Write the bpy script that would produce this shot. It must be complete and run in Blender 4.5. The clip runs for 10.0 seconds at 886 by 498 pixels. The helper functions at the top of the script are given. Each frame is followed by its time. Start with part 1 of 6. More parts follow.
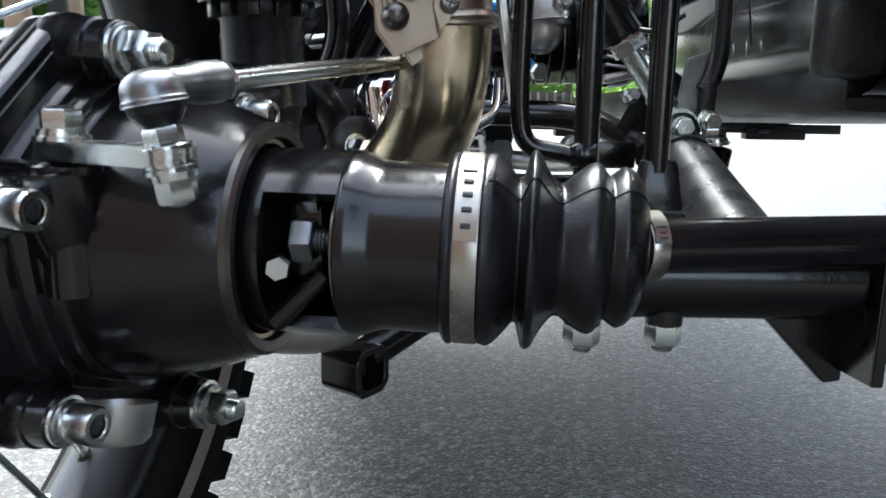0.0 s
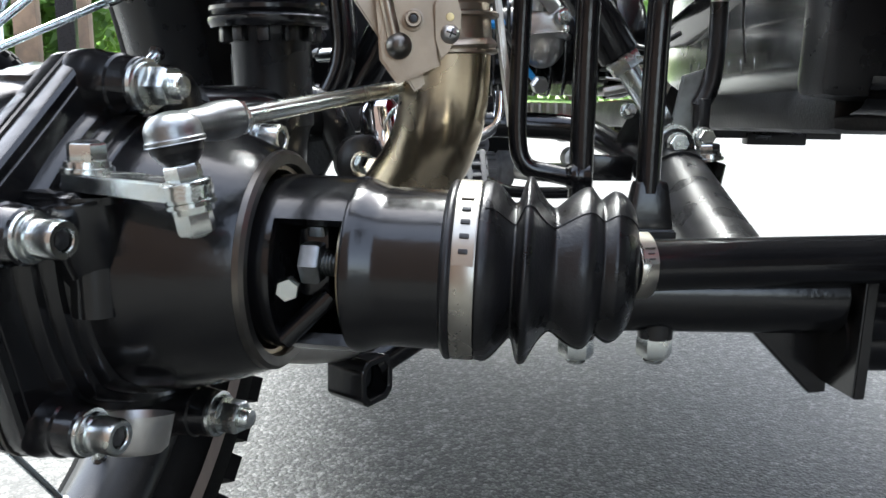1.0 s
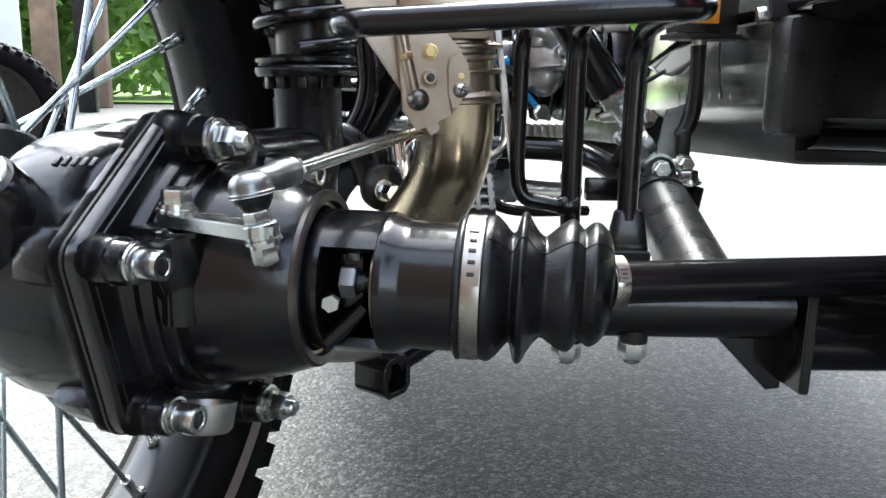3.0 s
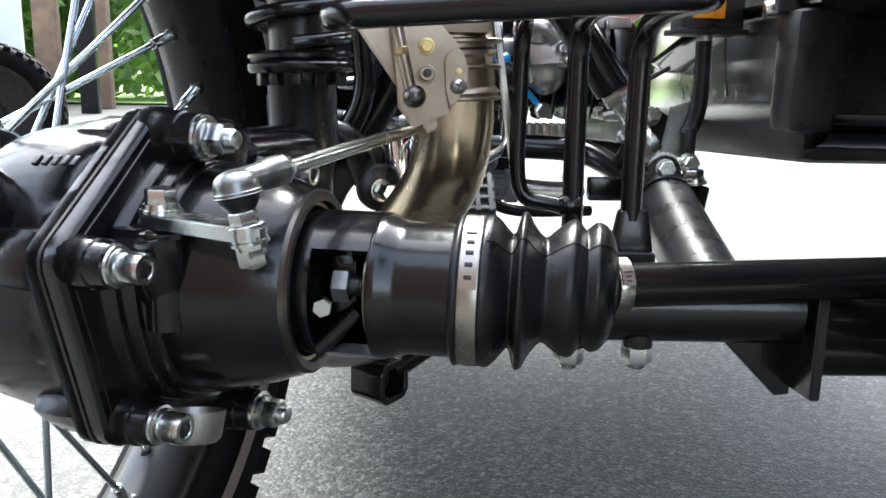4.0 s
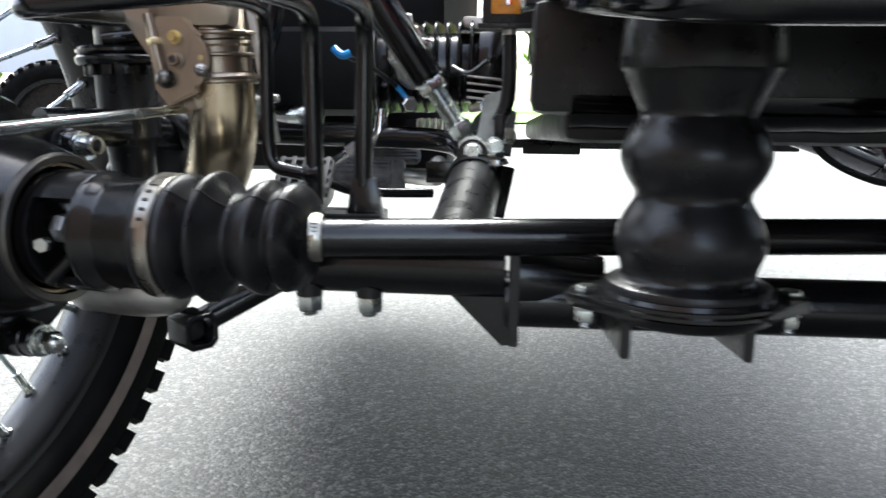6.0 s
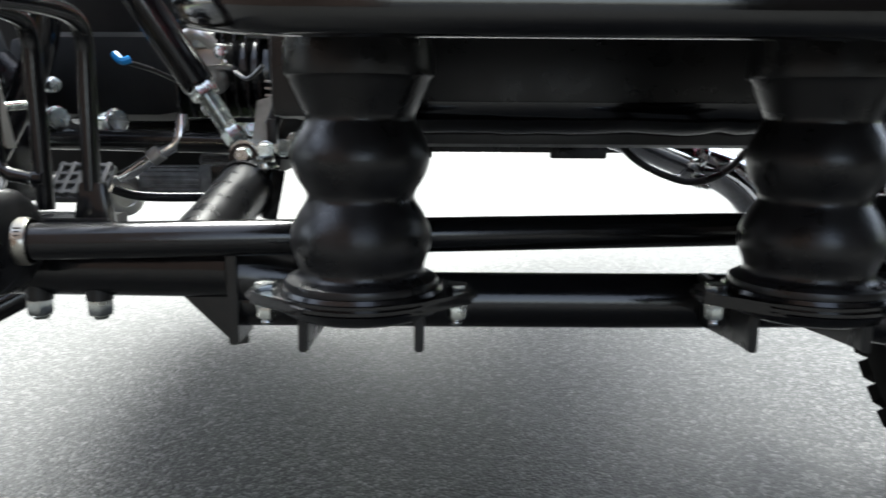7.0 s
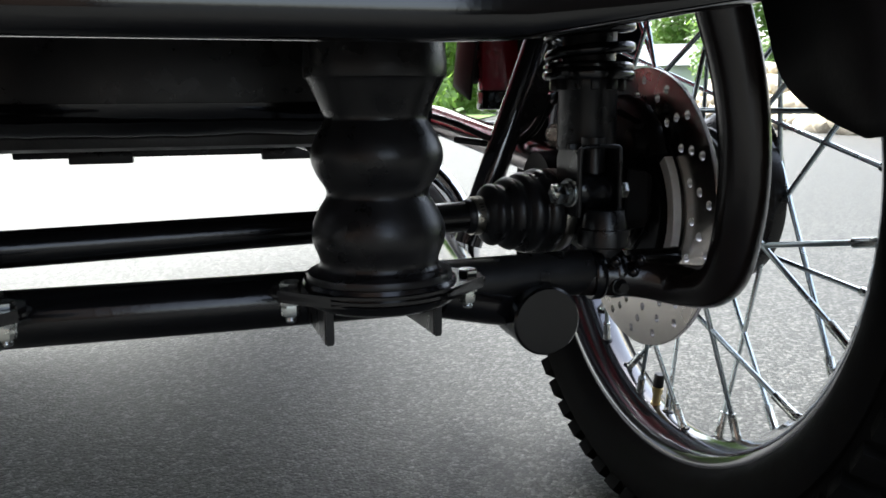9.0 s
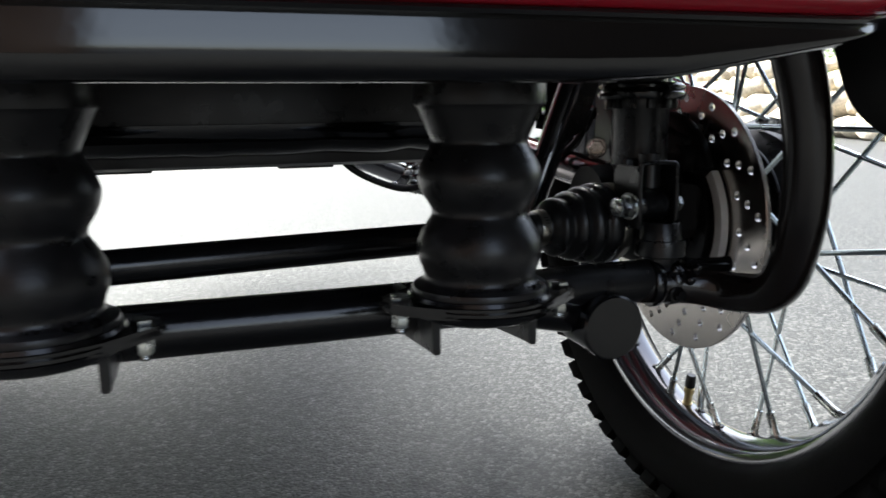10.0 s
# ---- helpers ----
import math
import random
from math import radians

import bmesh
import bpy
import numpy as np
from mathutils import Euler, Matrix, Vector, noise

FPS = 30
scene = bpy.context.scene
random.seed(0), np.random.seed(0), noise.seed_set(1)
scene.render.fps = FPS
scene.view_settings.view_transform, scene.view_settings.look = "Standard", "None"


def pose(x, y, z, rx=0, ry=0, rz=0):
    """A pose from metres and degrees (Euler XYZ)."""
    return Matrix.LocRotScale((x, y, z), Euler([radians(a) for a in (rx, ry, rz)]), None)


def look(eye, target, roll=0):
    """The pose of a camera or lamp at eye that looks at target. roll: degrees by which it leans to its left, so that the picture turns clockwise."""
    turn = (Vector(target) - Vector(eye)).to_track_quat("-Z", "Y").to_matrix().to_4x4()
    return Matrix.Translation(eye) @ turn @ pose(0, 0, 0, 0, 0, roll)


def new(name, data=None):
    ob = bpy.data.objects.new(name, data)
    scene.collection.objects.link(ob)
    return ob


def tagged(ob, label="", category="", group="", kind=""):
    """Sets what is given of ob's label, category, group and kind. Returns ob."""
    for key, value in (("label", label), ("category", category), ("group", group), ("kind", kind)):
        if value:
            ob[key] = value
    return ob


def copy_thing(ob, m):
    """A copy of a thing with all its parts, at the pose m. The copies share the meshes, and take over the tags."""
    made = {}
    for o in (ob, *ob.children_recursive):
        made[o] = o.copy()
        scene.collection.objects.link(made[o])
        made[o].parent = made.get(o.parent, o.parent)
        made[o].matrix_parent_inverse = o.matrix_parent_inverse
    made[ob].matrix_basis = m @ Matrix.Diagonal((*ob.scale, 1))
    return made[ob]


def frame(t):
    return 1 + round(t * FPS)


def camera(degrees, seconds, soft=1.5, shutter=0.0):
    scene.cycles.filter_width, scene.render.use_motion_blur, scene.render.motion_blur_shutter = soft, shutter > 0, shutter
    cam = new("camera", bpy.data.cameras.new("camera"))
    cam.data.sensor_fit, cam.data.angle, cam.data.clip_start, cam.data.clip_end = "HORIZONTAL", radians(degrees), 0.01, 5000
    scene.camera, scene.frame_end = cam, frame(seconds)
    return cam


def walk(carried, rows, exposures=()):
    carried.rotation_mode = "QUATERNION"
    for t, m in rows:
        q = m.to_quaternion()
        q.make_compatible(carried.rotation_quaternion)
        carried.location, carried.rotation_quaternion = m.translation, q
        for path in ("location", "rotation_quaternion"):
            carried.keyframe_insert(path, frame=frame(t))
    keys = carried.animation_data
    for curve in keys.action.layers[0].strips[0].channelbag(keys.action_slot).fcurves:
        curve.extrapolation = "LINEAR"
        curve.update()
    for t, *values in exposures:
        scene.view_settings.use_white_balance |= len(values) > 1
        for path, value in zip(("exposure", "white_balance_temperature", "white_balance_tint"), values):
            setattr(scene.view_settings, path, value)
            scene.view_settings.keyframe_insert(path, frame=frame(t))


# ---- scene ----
cam = camera(58.6, 10.0, shutter=0.4)
PATH = [
    (0, (0.005, -0.295, 0.365), (0.15, 1.659, -0.036), 1.2),
    (0.5, (0.007, -0.306, 0.377), (0.141, 1.648, -0.027), 1.2),
    (1, (0.006, -0.31, 0.377), (0.136, 1.644, -0.03), 1.2),
    (1.5, (-0.001, -0.346, 0.385), (0.118, 1.609, -0.021), 1.2),
    (2, (0.01, -0.37, 0.403), (0.118, 1.585, -0.005), 1.2),
    (2.5, (0.002, -0.384, 0.399), (0.108, 1.572, -0.009), 1.2),
    (3, (0.001, -0.376, 0.401), (0.104, 1.579, -0.008), 1.2),
    (4.5, (0.006, -0.361, 0.398), (0.099, 1.595, -0.008), 1.1),
    (5, (0.011, -0.372, 0.4), (0.103, 1.584, -0.004), 1.2),
    (5.2, (0.023, -0.381, 0.401), (0.115, 1.575, -0.003), 1.2),
    (6.3, (0.267, -0.436, 0.376), (0.086, 1.523, 0.015), 0.5),
    (6.5, (0.29, -0.436, 0.375), (0.165, 1.527, 0.015), 0.5),
    (7, (0.334, -0.443, 0.384), (0.364, 1.524, 0.024), 0.4),
    (7.5, (0.381, -0.456, 0.382), (0.577, 1.502, 0.023), -0.1),
    (8, (0.413, -0.462, 0.385), (0.758, 1.475, 0.026), -0.3),
    (8.5, (0.441, -0.468, 0.381), (0.91, 1.443, 0.024), -0.4),
    (9, (0.444, -0.455, 0.384), (1.0, 1.432, 0.023), -0.5),
    (9.5, (0.431, -0.454, 0.389), (1.042, 1.416, 0.03), -0.6),
    (10, (0.367, -0.459, 0.397), (0.998, 1.405, 0.04), -0.6),
]
walk(cam, [(t, look(eye, target, roll)) for t, eye, target, roll in PATH],
     [(0.0, 2.95, 6150, 8), (1.0, 3.26, 6350, 8), (5.2, 3.26, 6350, 8), (6.5, 2.93, 6400, 8), (7.5, 2.85, 6450, 7), (8.5, 2.6, 6450, 8), (10.0, 2.62, 6500, 9)])

# ---- world and sun ----
SUN_EL, SUN_AZ = 56, -12
world = bpy.data.worlds.new("sky")
scene.world = world
world.use_nodes = True
wn = world.node_tree.nodes
sky = wn.new("ShaderNodeTexSky")
sky.sky_type, sky.sun_disc = "NISHITA", False
sky.sun_elevation, sky.sun_rotation = radians(SUN_EL), radians(SUN_AZ)
sky.air_density, sky.dust_density = 1.0, 4.0
wn["Background"].inputs[1].default_value = 0.135
pale = wn.new("ShaderNodeHueSaturation")
pale.inputs["Saturation"].default_value = 0.6
world.node_tree.links.new(sky.outputs[0], pale.inputs["Color"])
world.node_tree.links.new(pale.outputs[0], wn["Background"].inputs[0])
sun = new("sun", bpy.data.lights.new("sun", "SUN"))
sun.data.energy, sun.data.angle, sun.data.color = 3.2, radians(42), (0.96, 1.0, 0.975)
sun.matrix_world = pose(0, 0, 5, 90 - SUN_EL, 0, 180 - SUN_AZ)


# ---- materials ----
def material(name, base, rough=0.5, metal=0.0, coat=0.0, second=None, scale=30.0, mix=0.5, bump=0.0, bump_scale=300.0,
             rough_var=0.0, per_object=0.0, spec=0.5, fine=None):
    """Procedural surface: two colours blended by broad noise, a finer grain, varied roughness and a small relief."""
    m = bpy.data.materials.new(name)
    m.use_nodes = True
    n, l = m.node_tree.nodes, m.node_tree.links
    b = n["Principled BSDF"]
    b.inputs["Base Color"].default_value = (*base, 1)
    b.inputs["Roughness"].default_value = rough
    b.inputs["Metallic"].default_value = metal
    b.inputs["Coat Weight"].default_value = coat
    b.inputs["Coat Roughness"].default_value = 0.08
    b.inputs["Specular IOR Level"].default_value = spec
    co = n.new("ShaderNodeTexCoord")
    broad = n.new("ShaderNodeTexNoise")
    broad.inputs["Scale"].default_value, broad.inputs["Detail"].default_value = scale, 5
    l.new(co.outputs["Object"], broad.inputs["Vector"])
    colour = None
    if second:
        ramp = n.new("ShaderNodeMapRange")
        ramp.inputs[1].default_value, ramp.inputs[2].default_value = 0.5 - mix * 0.3, 0.5 + mix * 0.3
        l.new(broad.outputs["Fac"], ramp.inputs[0])
        mx = n.new("ShaderNodeMix")
        mx.data_type = "RGBA"
        mx.inputs[6].default_value, mx.inputs[7].default_value = (*base, 1), (*second, 1)
        l.new(ramp.outputs[0], mx.inputs[0])
        colour = mx.outputs[2]
    if fine:
        amount, fscale = fine
        fn = n.new("ShaderNodeTexNoise")
        fn.inputs["Scale"].default_value, fn.inputs["Detail"].default_value = fscale, 3
        l.new(co.outputs["Object"], fn.inputs["Vector"])
        fr = n.new("ShaderNodeMapRange")
        fr.inputs[1].default_value, fr.inputs[2].default_value = 0.3, 0.7
        fr.inputs[3].default_value, fr.inputs[4].default_value = 1 - amount, 1 + amount
        l.new(fn.outputs["Fac"], fr.inputs[0])
        mul = n.new("ShaderNodeMix")
        mul.data_type, mul.blend_type = "RGBA", "MULTIPLY"
        mul.inputs[0].default_value = 1
        mul.inputs[6].default_value = (*base, 1)
        if colour:
            l.new(colour, mul.inputs[6])
        l.new(fr.outputs[0], mul.inputs[7])
        colour = mul.outputs[2]
    if per_object:
        info = n.new("ShaderNodeObjectInfo")
        pr = n.new("ShaderNodeMapRange")
        pr.inputs[3].default_value, pr.inputs[4].default_value = 1 - per_object, 1 + per_object
        l.new(info.outputs["Random"], pr.inputs[0])
        mul2 = n.new("ShaderNodeMix")
        mul2.data_type, mul2.blend_type = "RGBA", "MULTIPLY"
        mul2.inputs[0].default_value = 1
        mul2.inputs[6].default_value = (*base, 1)
        if colour:
            l.new(colour, mul2.inputs[6])
        l.new(pr.outputs[0], mul2.inputs[7])
        colour = mul2.outputs[2]
    if colour:
        l.new(colour, b.inputs["Base Color"])
    if rough_var:
        rr = n.new("ShaderNodeMapRange")
        rr.inputs[1].default_value, rr.inputs[2].default_value = 0.3, 0.7
        rr.inputs[3].default_value, rr.inputs[4].default_value = rough - rough_var, rough + rough_var
        l.new(broad.outputs["Fac"], rr.inputs[0])
        l.new(rr.outputs[0], b.inputs["Roughness"])
    if bump:
        bn = n.new("ShaderNodeTexNoise")
        bn.inputs["Scale"].default_value, bn.inputs["Detail"].default_value = bump_scale, 4
        l.new(co.outputs["Object"], bn.inputs["Vector"])
        bp = n.new("ShaderNodeBump")
        bp.inputs["Strength"].default_value, bp.inputs["Distance"].default_value = bump, 0.001
        l.new(bn.outputs["Fac"], bp.inputs["Height"])
        l.new(bp.outputs["Normal"], b.inputs["Normal"])
    return m


BLACK = material("black_enamel", (0.0045, 0.0045, 0.005), 0.20, coat=0.15, spec=0.42, rough_var=0.05, scale=40, bump=0.12, bump_scale=260)
SATIN = material("satin_black_powder_coat", (0.008, 0.008, 0.0086), 0.31, spec=0.42, rough_var=0.08, scale=60, bump=0.12, bump_scale=900)
HULL = material("black_body_paint", (0.002, 0.002, 0.0024), 0.10, spec=0.5, coat=0.3, rough_var=0.02, scale=25, bump=0.03, bump_scale=300)
RUBBER = material("black_rubber", (0.006, 0.006, 0.0065), 0.32, spec=0.38, second=(0.010, 0.010, 0.011), scale=60, rough_var=0.1, bump=0.15, bump_scale=700)
TYRE = material("tyre_rubber", (0.004, 0.004, 0.004), 0.65, spec=0.04, second=(0.007, 0.0068, 0.0066), scale=40, rough_var=0.1, bump=0.3, bump_scale=900)
ZINC = material("zinc_plated_steel", (0.56, 0.60, 0.61), 0.22, 1.0, second=(0.64, 0.65, 0.60), scale=120, rough_var=0.08, bump=0.08, bump_scale=900)
SPOKE = material("plated_spoke_steel", (0.62, 0.70, 0.73), 0.26, 1.0, second=(0.56, 0.63, 0.65), scale=20, rough_var=0.04)
CHROME = material("chrome", (0.8, 0.8, 0.82), 0.06, 1.0, rough_var=0.03, scale=60)
ALLOY = material("cast_aluminium", (0.64, 0.63, 0.61), 0.36, 1.0, second=(0.54, 0.52, 0.49), scale=80, rough_var=0.08, bump=0.1, bump_scale=900)
STAINLESS = material("heat_tinted_stainless", (0.74, 0.62, 0.43), 0.24, 1.0, second=(0.60, 0.50, 0.36), scale=26, rough_var=0.07, bump=0.05, bump_scale=500)
CASTING = material("warm_cast_steel", (0.40, 0.335, 0.265), 0.36, 1.0, second=(0.31, 0.255, 0.20), scale=40, rough_var=0.06, bump=0.05, bump_scale=900)
GUNMETAL = material("machined_steel", (0.15, 0.14, 0.125), 0.38, 1.0, second=(0.10, 0.095, 0.09), scale=60, rough_var=0.08)
BRONZE = material("oiled_bearing_ring", (0.28, 0.23, 0.16), 0.3, 1.0, rough_var=0.06)
DISC = material("brake_disc_steel", (0.66, 0.62, 0.58), 0.24, 1.0, second=(0.58, 0.54, 0.50), scale=30, rough_var=0.05)
CAD = material("yellow_cadmium", (0.7, 0.55, 0.25), 0.35, 1.0, second=(0.6, 0.5, 0.3), scale=90)
RED = material("red_metallic_paint", (0.38, 0.010, 0.024), 0.25, coat=0.8, rough_var=0.04, scale=30)
AMBER = material("amber_lens", (0.75, 0.3, 0.03), 0.15, coat=0.5, second=(0.6, 0.22, 0.02), scale=200)
PALE = material("pale_printed_label", (0.55, 0.56, 0.52), 0.5, second=(0.48, 0.48, 0.46), scale=80)
BLUE = material("blue_cable_sleeve", (0.01, 0.22, 0.6), 0.4, second=(0.01, 0.3, 0.7), scale=60)
YELLOW = material("yellow_plastic", (0.7, 0.42, 0.02), 0.4, second=(0.6, 0.36, 0.02), scale=60)
DARKGREY = material("worn_dark_casting", (0.014, 0.014, 0.015), 0.4, second=(0.025, 0.025, 0.026), scale=50, rough_var=0.1, bump=0.3, bump_scale=500)
SILVERTUB = material("dark_polished_panel", (0.36, 0.37, 0.36), 0.24, 0.95, second=(0.30, 0.31, 0.30), scale=8, rough_var=0.04, bump=0.08, bump_scale=40)
PADSTEEL = material("bare_pad_steel", (0.82, 0.82, 0.80), 0.45, 0.0, second=(0.74, 0.74, 0.72), scale=120, bump=0.1, bump_scale=700)
PEDAL = material("dusty_pedal_rubber", (0.06, 0.061, 0.064), 0.6, second=(0.045, 0.045, 0.048), scale=90, bump=0.3, bump_scale=700)
PEGRUBBER = material("grey_peg_rubber", (0.20, 0.203, 0.207), 0.6, second=(0.11, 0.11, 0.113), scale=90, bump=0.3, bump_scale=700)
CLAMPSTEEL = material("stainless_band", (0.44, 0.42, 0.37), 0.3, 1.0, second=(0.36, 0.34, 0.30), scale=90, rough_var=0.06)
DULLZINC = material("dull_plated_steel", (0.30, 0.31, 0.31), 0.36, 1.0, second=(0.22, 0.225, 0.22), scale=90, rough_var=0.08, bump=0.1, bump_scale=700)
MATTBLACK = material("matt_black_casting", (0.004, 0.004, 0.0045), 0.55, spec=0.2, second=(0.007, 0.007, 0.007), scale=40, bump=0.2, bump_scale=300)
GUARD = material("black_guard_enamel", (0.008, 0.0065, 0.006), 0.22, spec=0.6, second=(0.010, 0.007, 0.006), scale=30, rough_var=0.04, bump=0.08, bump_scale=300)
STRIPE = material("faded_brown_stripe", (0.17, 0.13, 0.11), 0.6, second=(0.13, 0.1, 0.09), scale=60)


# ---- builders ----
Z = Vector((0, 0, 1))


def axes(origin, along, up=(0, 0, 1)):
    """Matrix whose local x runs along, local z near up."""
    x = Vector(along).normalized()
    y = Vector(up).cross(x)
    if y.length < 1e-4:
        y = Vector((0, 1, 0)).cross(x)
    y.normalize()
    z = x.cross(y)
    return Matrix(((x[0], y[0], z[0], origin[0]), (x[1], y[1], z[1], origin[1]), (x[2], y[2], z[2], origin[2]), (0, 0, 0, 1)))


def spin(m, profile, segs=40, bm=None, radius=None, span=(0, 360)):
    """Surface turned about local x of m; profile of (along, radius). radius(angle) scales it. Angle 0 is local y, 90 local z."""
    bm = bm or bmesh.new()
    full = abs(span[1] - span[0]) >= 360
    n = segs if full else segs + 1
    rings = []
    for a, r in profile:
        ring = []
        if r < 1e-6:
            ring = [bm.verts.new(m @ Vector((a, 0, 0)))] * n
        else:
            for i in range(n):
                t = radians(span[0] + (span[1] - span[0]) * i / segs)
                k = radius(t) if radius else 1.0
                ring.append(bm.verts.new(m @ Vector((a, r * k * math.cos(t), r * k * math.sin(t)))))
        rings.append(ring)
    for p, q in zip(rings, rings[1:]):
        for i in range(n if full else n - 1):
            j = (i + 1) % n
            vs = []
            for v in (p[i], p[j], q[j], q[i]):
                if v not in vs:
                    vs.append(v)
            if len(vs) > 2:
                bm.faces.new(vs)
    return bm


def rounded(points, times=3, keep=0.25):
    """Corner cutting of an open line."""
    ps = [Vector(p) for p in points]
    for _ in range(times):
        out = [ps[0]]
        for a, b in zip(ps, ps[1:]):
            out += [a.lerp(b, keep), a.lerp(b, 1 - keep)]
        ps = [out[0]] + out[2:-1] + [ps[-1]]
    return ps


def pipe(points, r, segs=16, bm=None, smooth=3, caps=True, radii=None):
    """Round tube along a line of points with rounded bends."""
    bm = bm or bmesh.new()
    ps = rounded(points, smooth) if len(points) > 2 and smooth else [Vector(p) for p in points]
    side = None
    rings = []
    for i, p in enumerate(ps):
        t = (ps[min(i + 1, len(ps) - 1)] - ps[max(i - 1, 0)]).normalized()
        if side is None:
            side = t.orthogonal().normalized()
        side = (side - t * side.dot(t)).normalized()
        other = t.cross(side)
        rr = r if radii is None else radii[0] + (radii[1] - radii[0]) * i / (len(ps) - 1)
        rings.append([bm.verts.new(p + rr * (math.cos(2 * math.pi * k / segs) * side + math.sin(2 * math.pi * k / segs) * other)) for k in range(segs)])
    for a, b in zip(rings, rings[1:]):
        for k in range(segs):
            bm.faces.new((a[k], a[(k + 1) % segs], b[(k + 1) % segs], b[k]))
    if caps:
        bm.faces.new(rings[0][::-1])
        bm.faces.new(rings[-1])
    return bm


def block(m, size, bevel=0.001, bm=None, taper=1.0):
    """Bevelled box centred on m."""
    own = bmesh.new()
    bmesh.ops.create_cube(own, size=1)
    for v in own.verts:
        k = taper if v.co.z > 0 else 1.0
        v.co = Vector((v.co.x * size[0] * k, v.co.y * size[1] * k, v.co.z * size[2]))
    if bevel:
        bmesh.ops.bevel(own, geom=own.edges[:], offset=bevel, segments=2, affect="EDGES", profile=0.6)
    own.transform(m)
    if bm is None:
        return own
    return joined(bm, own)


def joined(bm, other):
    me = bpy.data.meshes.new("tmp")
    other.to_mesh(me)
    bm.from_mesh(me)
    bpy.data.meshes.remove(me)
    other.free()
    return bm


def slab(m, outline, thick, bevel=0.0008, bm=None):
    """Plate with an outline in local x, y, thickness along local z."""
    own = bmesh.new()
    lo = [own.verts.new((x, y, -thick / 2)) for x, y in outline]
    hi = [own.verts.new((x, y, thick / 2)) for x, y in outline]
    own.faces.new(lo[::-1])
    own.faces.new(hi)
    n = len(outline)
    for i in range(n):
        own.faces.new((lo[i], lo[(i + 1) % n], hi[(i + 1) % n], hi[i]))
    if bevel:
        bmesh.ops.bevel(own, geom=[e for e in own.edges if abs(e.verts[0].co.z - e.verts[1].co.z) < 1e-7], offset=bevel, segments=2, affect="EDGES")
    own.transform(m)
    return joined(bm, own) if bm else own


def smooth_profile(points, n=4):
    """Catmull-Rom through (along, radius) points."""
    out = []
    for i in range(len(points) - 1):
        p0, p1, p2, p3 = (Vector(points[max(0, min(len(points) - 1, k))]) for k in (i - 1, i, i + 1, i + 2))
        for j in range(n):
            t = j / n
            out.append(tuple(0.5 * ((2 * p1) + (p2 - p0) * t + (2 * p0 - 5 * p1 + 4 * p2 - p3) * t * t + (3 * p1 - p0 - 3 * p2 + p3) * t ** 3)))
    return out + [tuple(points[-1])]


def hexagon(m, across, height, bm=None, dome=0.0):
    """Hexagonal head along local x of m with chamfered corners."""
    r = across / math.sqrt(3)
    hexr = lambda t: 1.0 / max(abs(math.cos((t % (math.pi / 3)) - math.pi / 6)) / math.cos(math.pi / 6), 1e-3) * math.cos(math.pi / 6)
    ap = across / 2
    prof = [(0, 0), (0, ap * 0.97), (height * 0.1, ap * 1.0), (height * 0.85, ap), (height, ap * 0.9), (height + dome, 0)]
    return spin(m, [(a, r0 / math.cos(math.pi / 6) if r0 else 0) for a, r0 in prof], 24, bm, radius=hexr)


def hull_outline(points):
    """Convex outline round a set of points, counter-clockwise."""
    ps = sorted(set(points))
    def half(seq):
        out = []
        for p in seq:
            while len(out) > 1 and (out[-1][0] - out[-2][0]) * (p[1] - out[-2][1]) - (out[-1][1] - out[-2][1]) * (p[0] - out[-2][0]) <= 0:
                out.pop()
            out.append(p)
        return out[:-1]
    return half(ps) + half(ps[::-1])


def finish(bm, name):
    bmesh.ops.recalc_face_normals(bm, faces=bm.faces[:])
    me = bpy.data.meshes.new(name)
    bm.to_mesh(me)
    bm.free()
    me.polygons.foreach_set("use_smooth", [True] * len(me.polygons))
    me.set_sharp_from_angle(angle=radians(38))
    return me


class Assembly:
    """A part with pieces: its first mesh takes its name and carries the others."""

    def __init__(self, name, root, label):
        self.name, self.root, self.label, self.ob = name, root, label, None


def thing(name, place, label, category, group="", kind=""):
    ob = new(name)
    ob.empty_display_size = 0.02
    ob.matrix_world = Matrix.Translation(place)
    return tagged(ob, label, category, group, kind)


def part(name, bm, mat, parent, label=""):
    """One mesh object, in world coordinates, under a thing, an assembly or (one level up at the deepest) a piece."""
    if isinstance(parent, Assembly):
        if parent.ob is None:
            name, label, holder = parent.name, parent.label, parent.root
        else:
            holder = parent.ob
    else:
        holder = parent if parent.parent is None or parent.parent.parent is None else parent.parent
    ob = new(name, finish(bm, name))
    ob.data.materials.append(mat)
    top = holder
    while top.parent:
        top = top.parent
    ob.parent = holder
    ob.matrix_parent_inverse = Matrix.Translation(-top.matrix_basis.translation) if holder.parent is None else Matrix.Identity(4)
    if isinstance(parent, Assembly) and parent.ob is None:
        parent.ob = ob
    return tagged(ob, label)


def solo(name, bm, mat, label, category, group="", kind=""):
    ob = new(name, finish(bm, name))
    ob.data.materials.append(mat)
    return tagged(ob, label, category, group, kind)


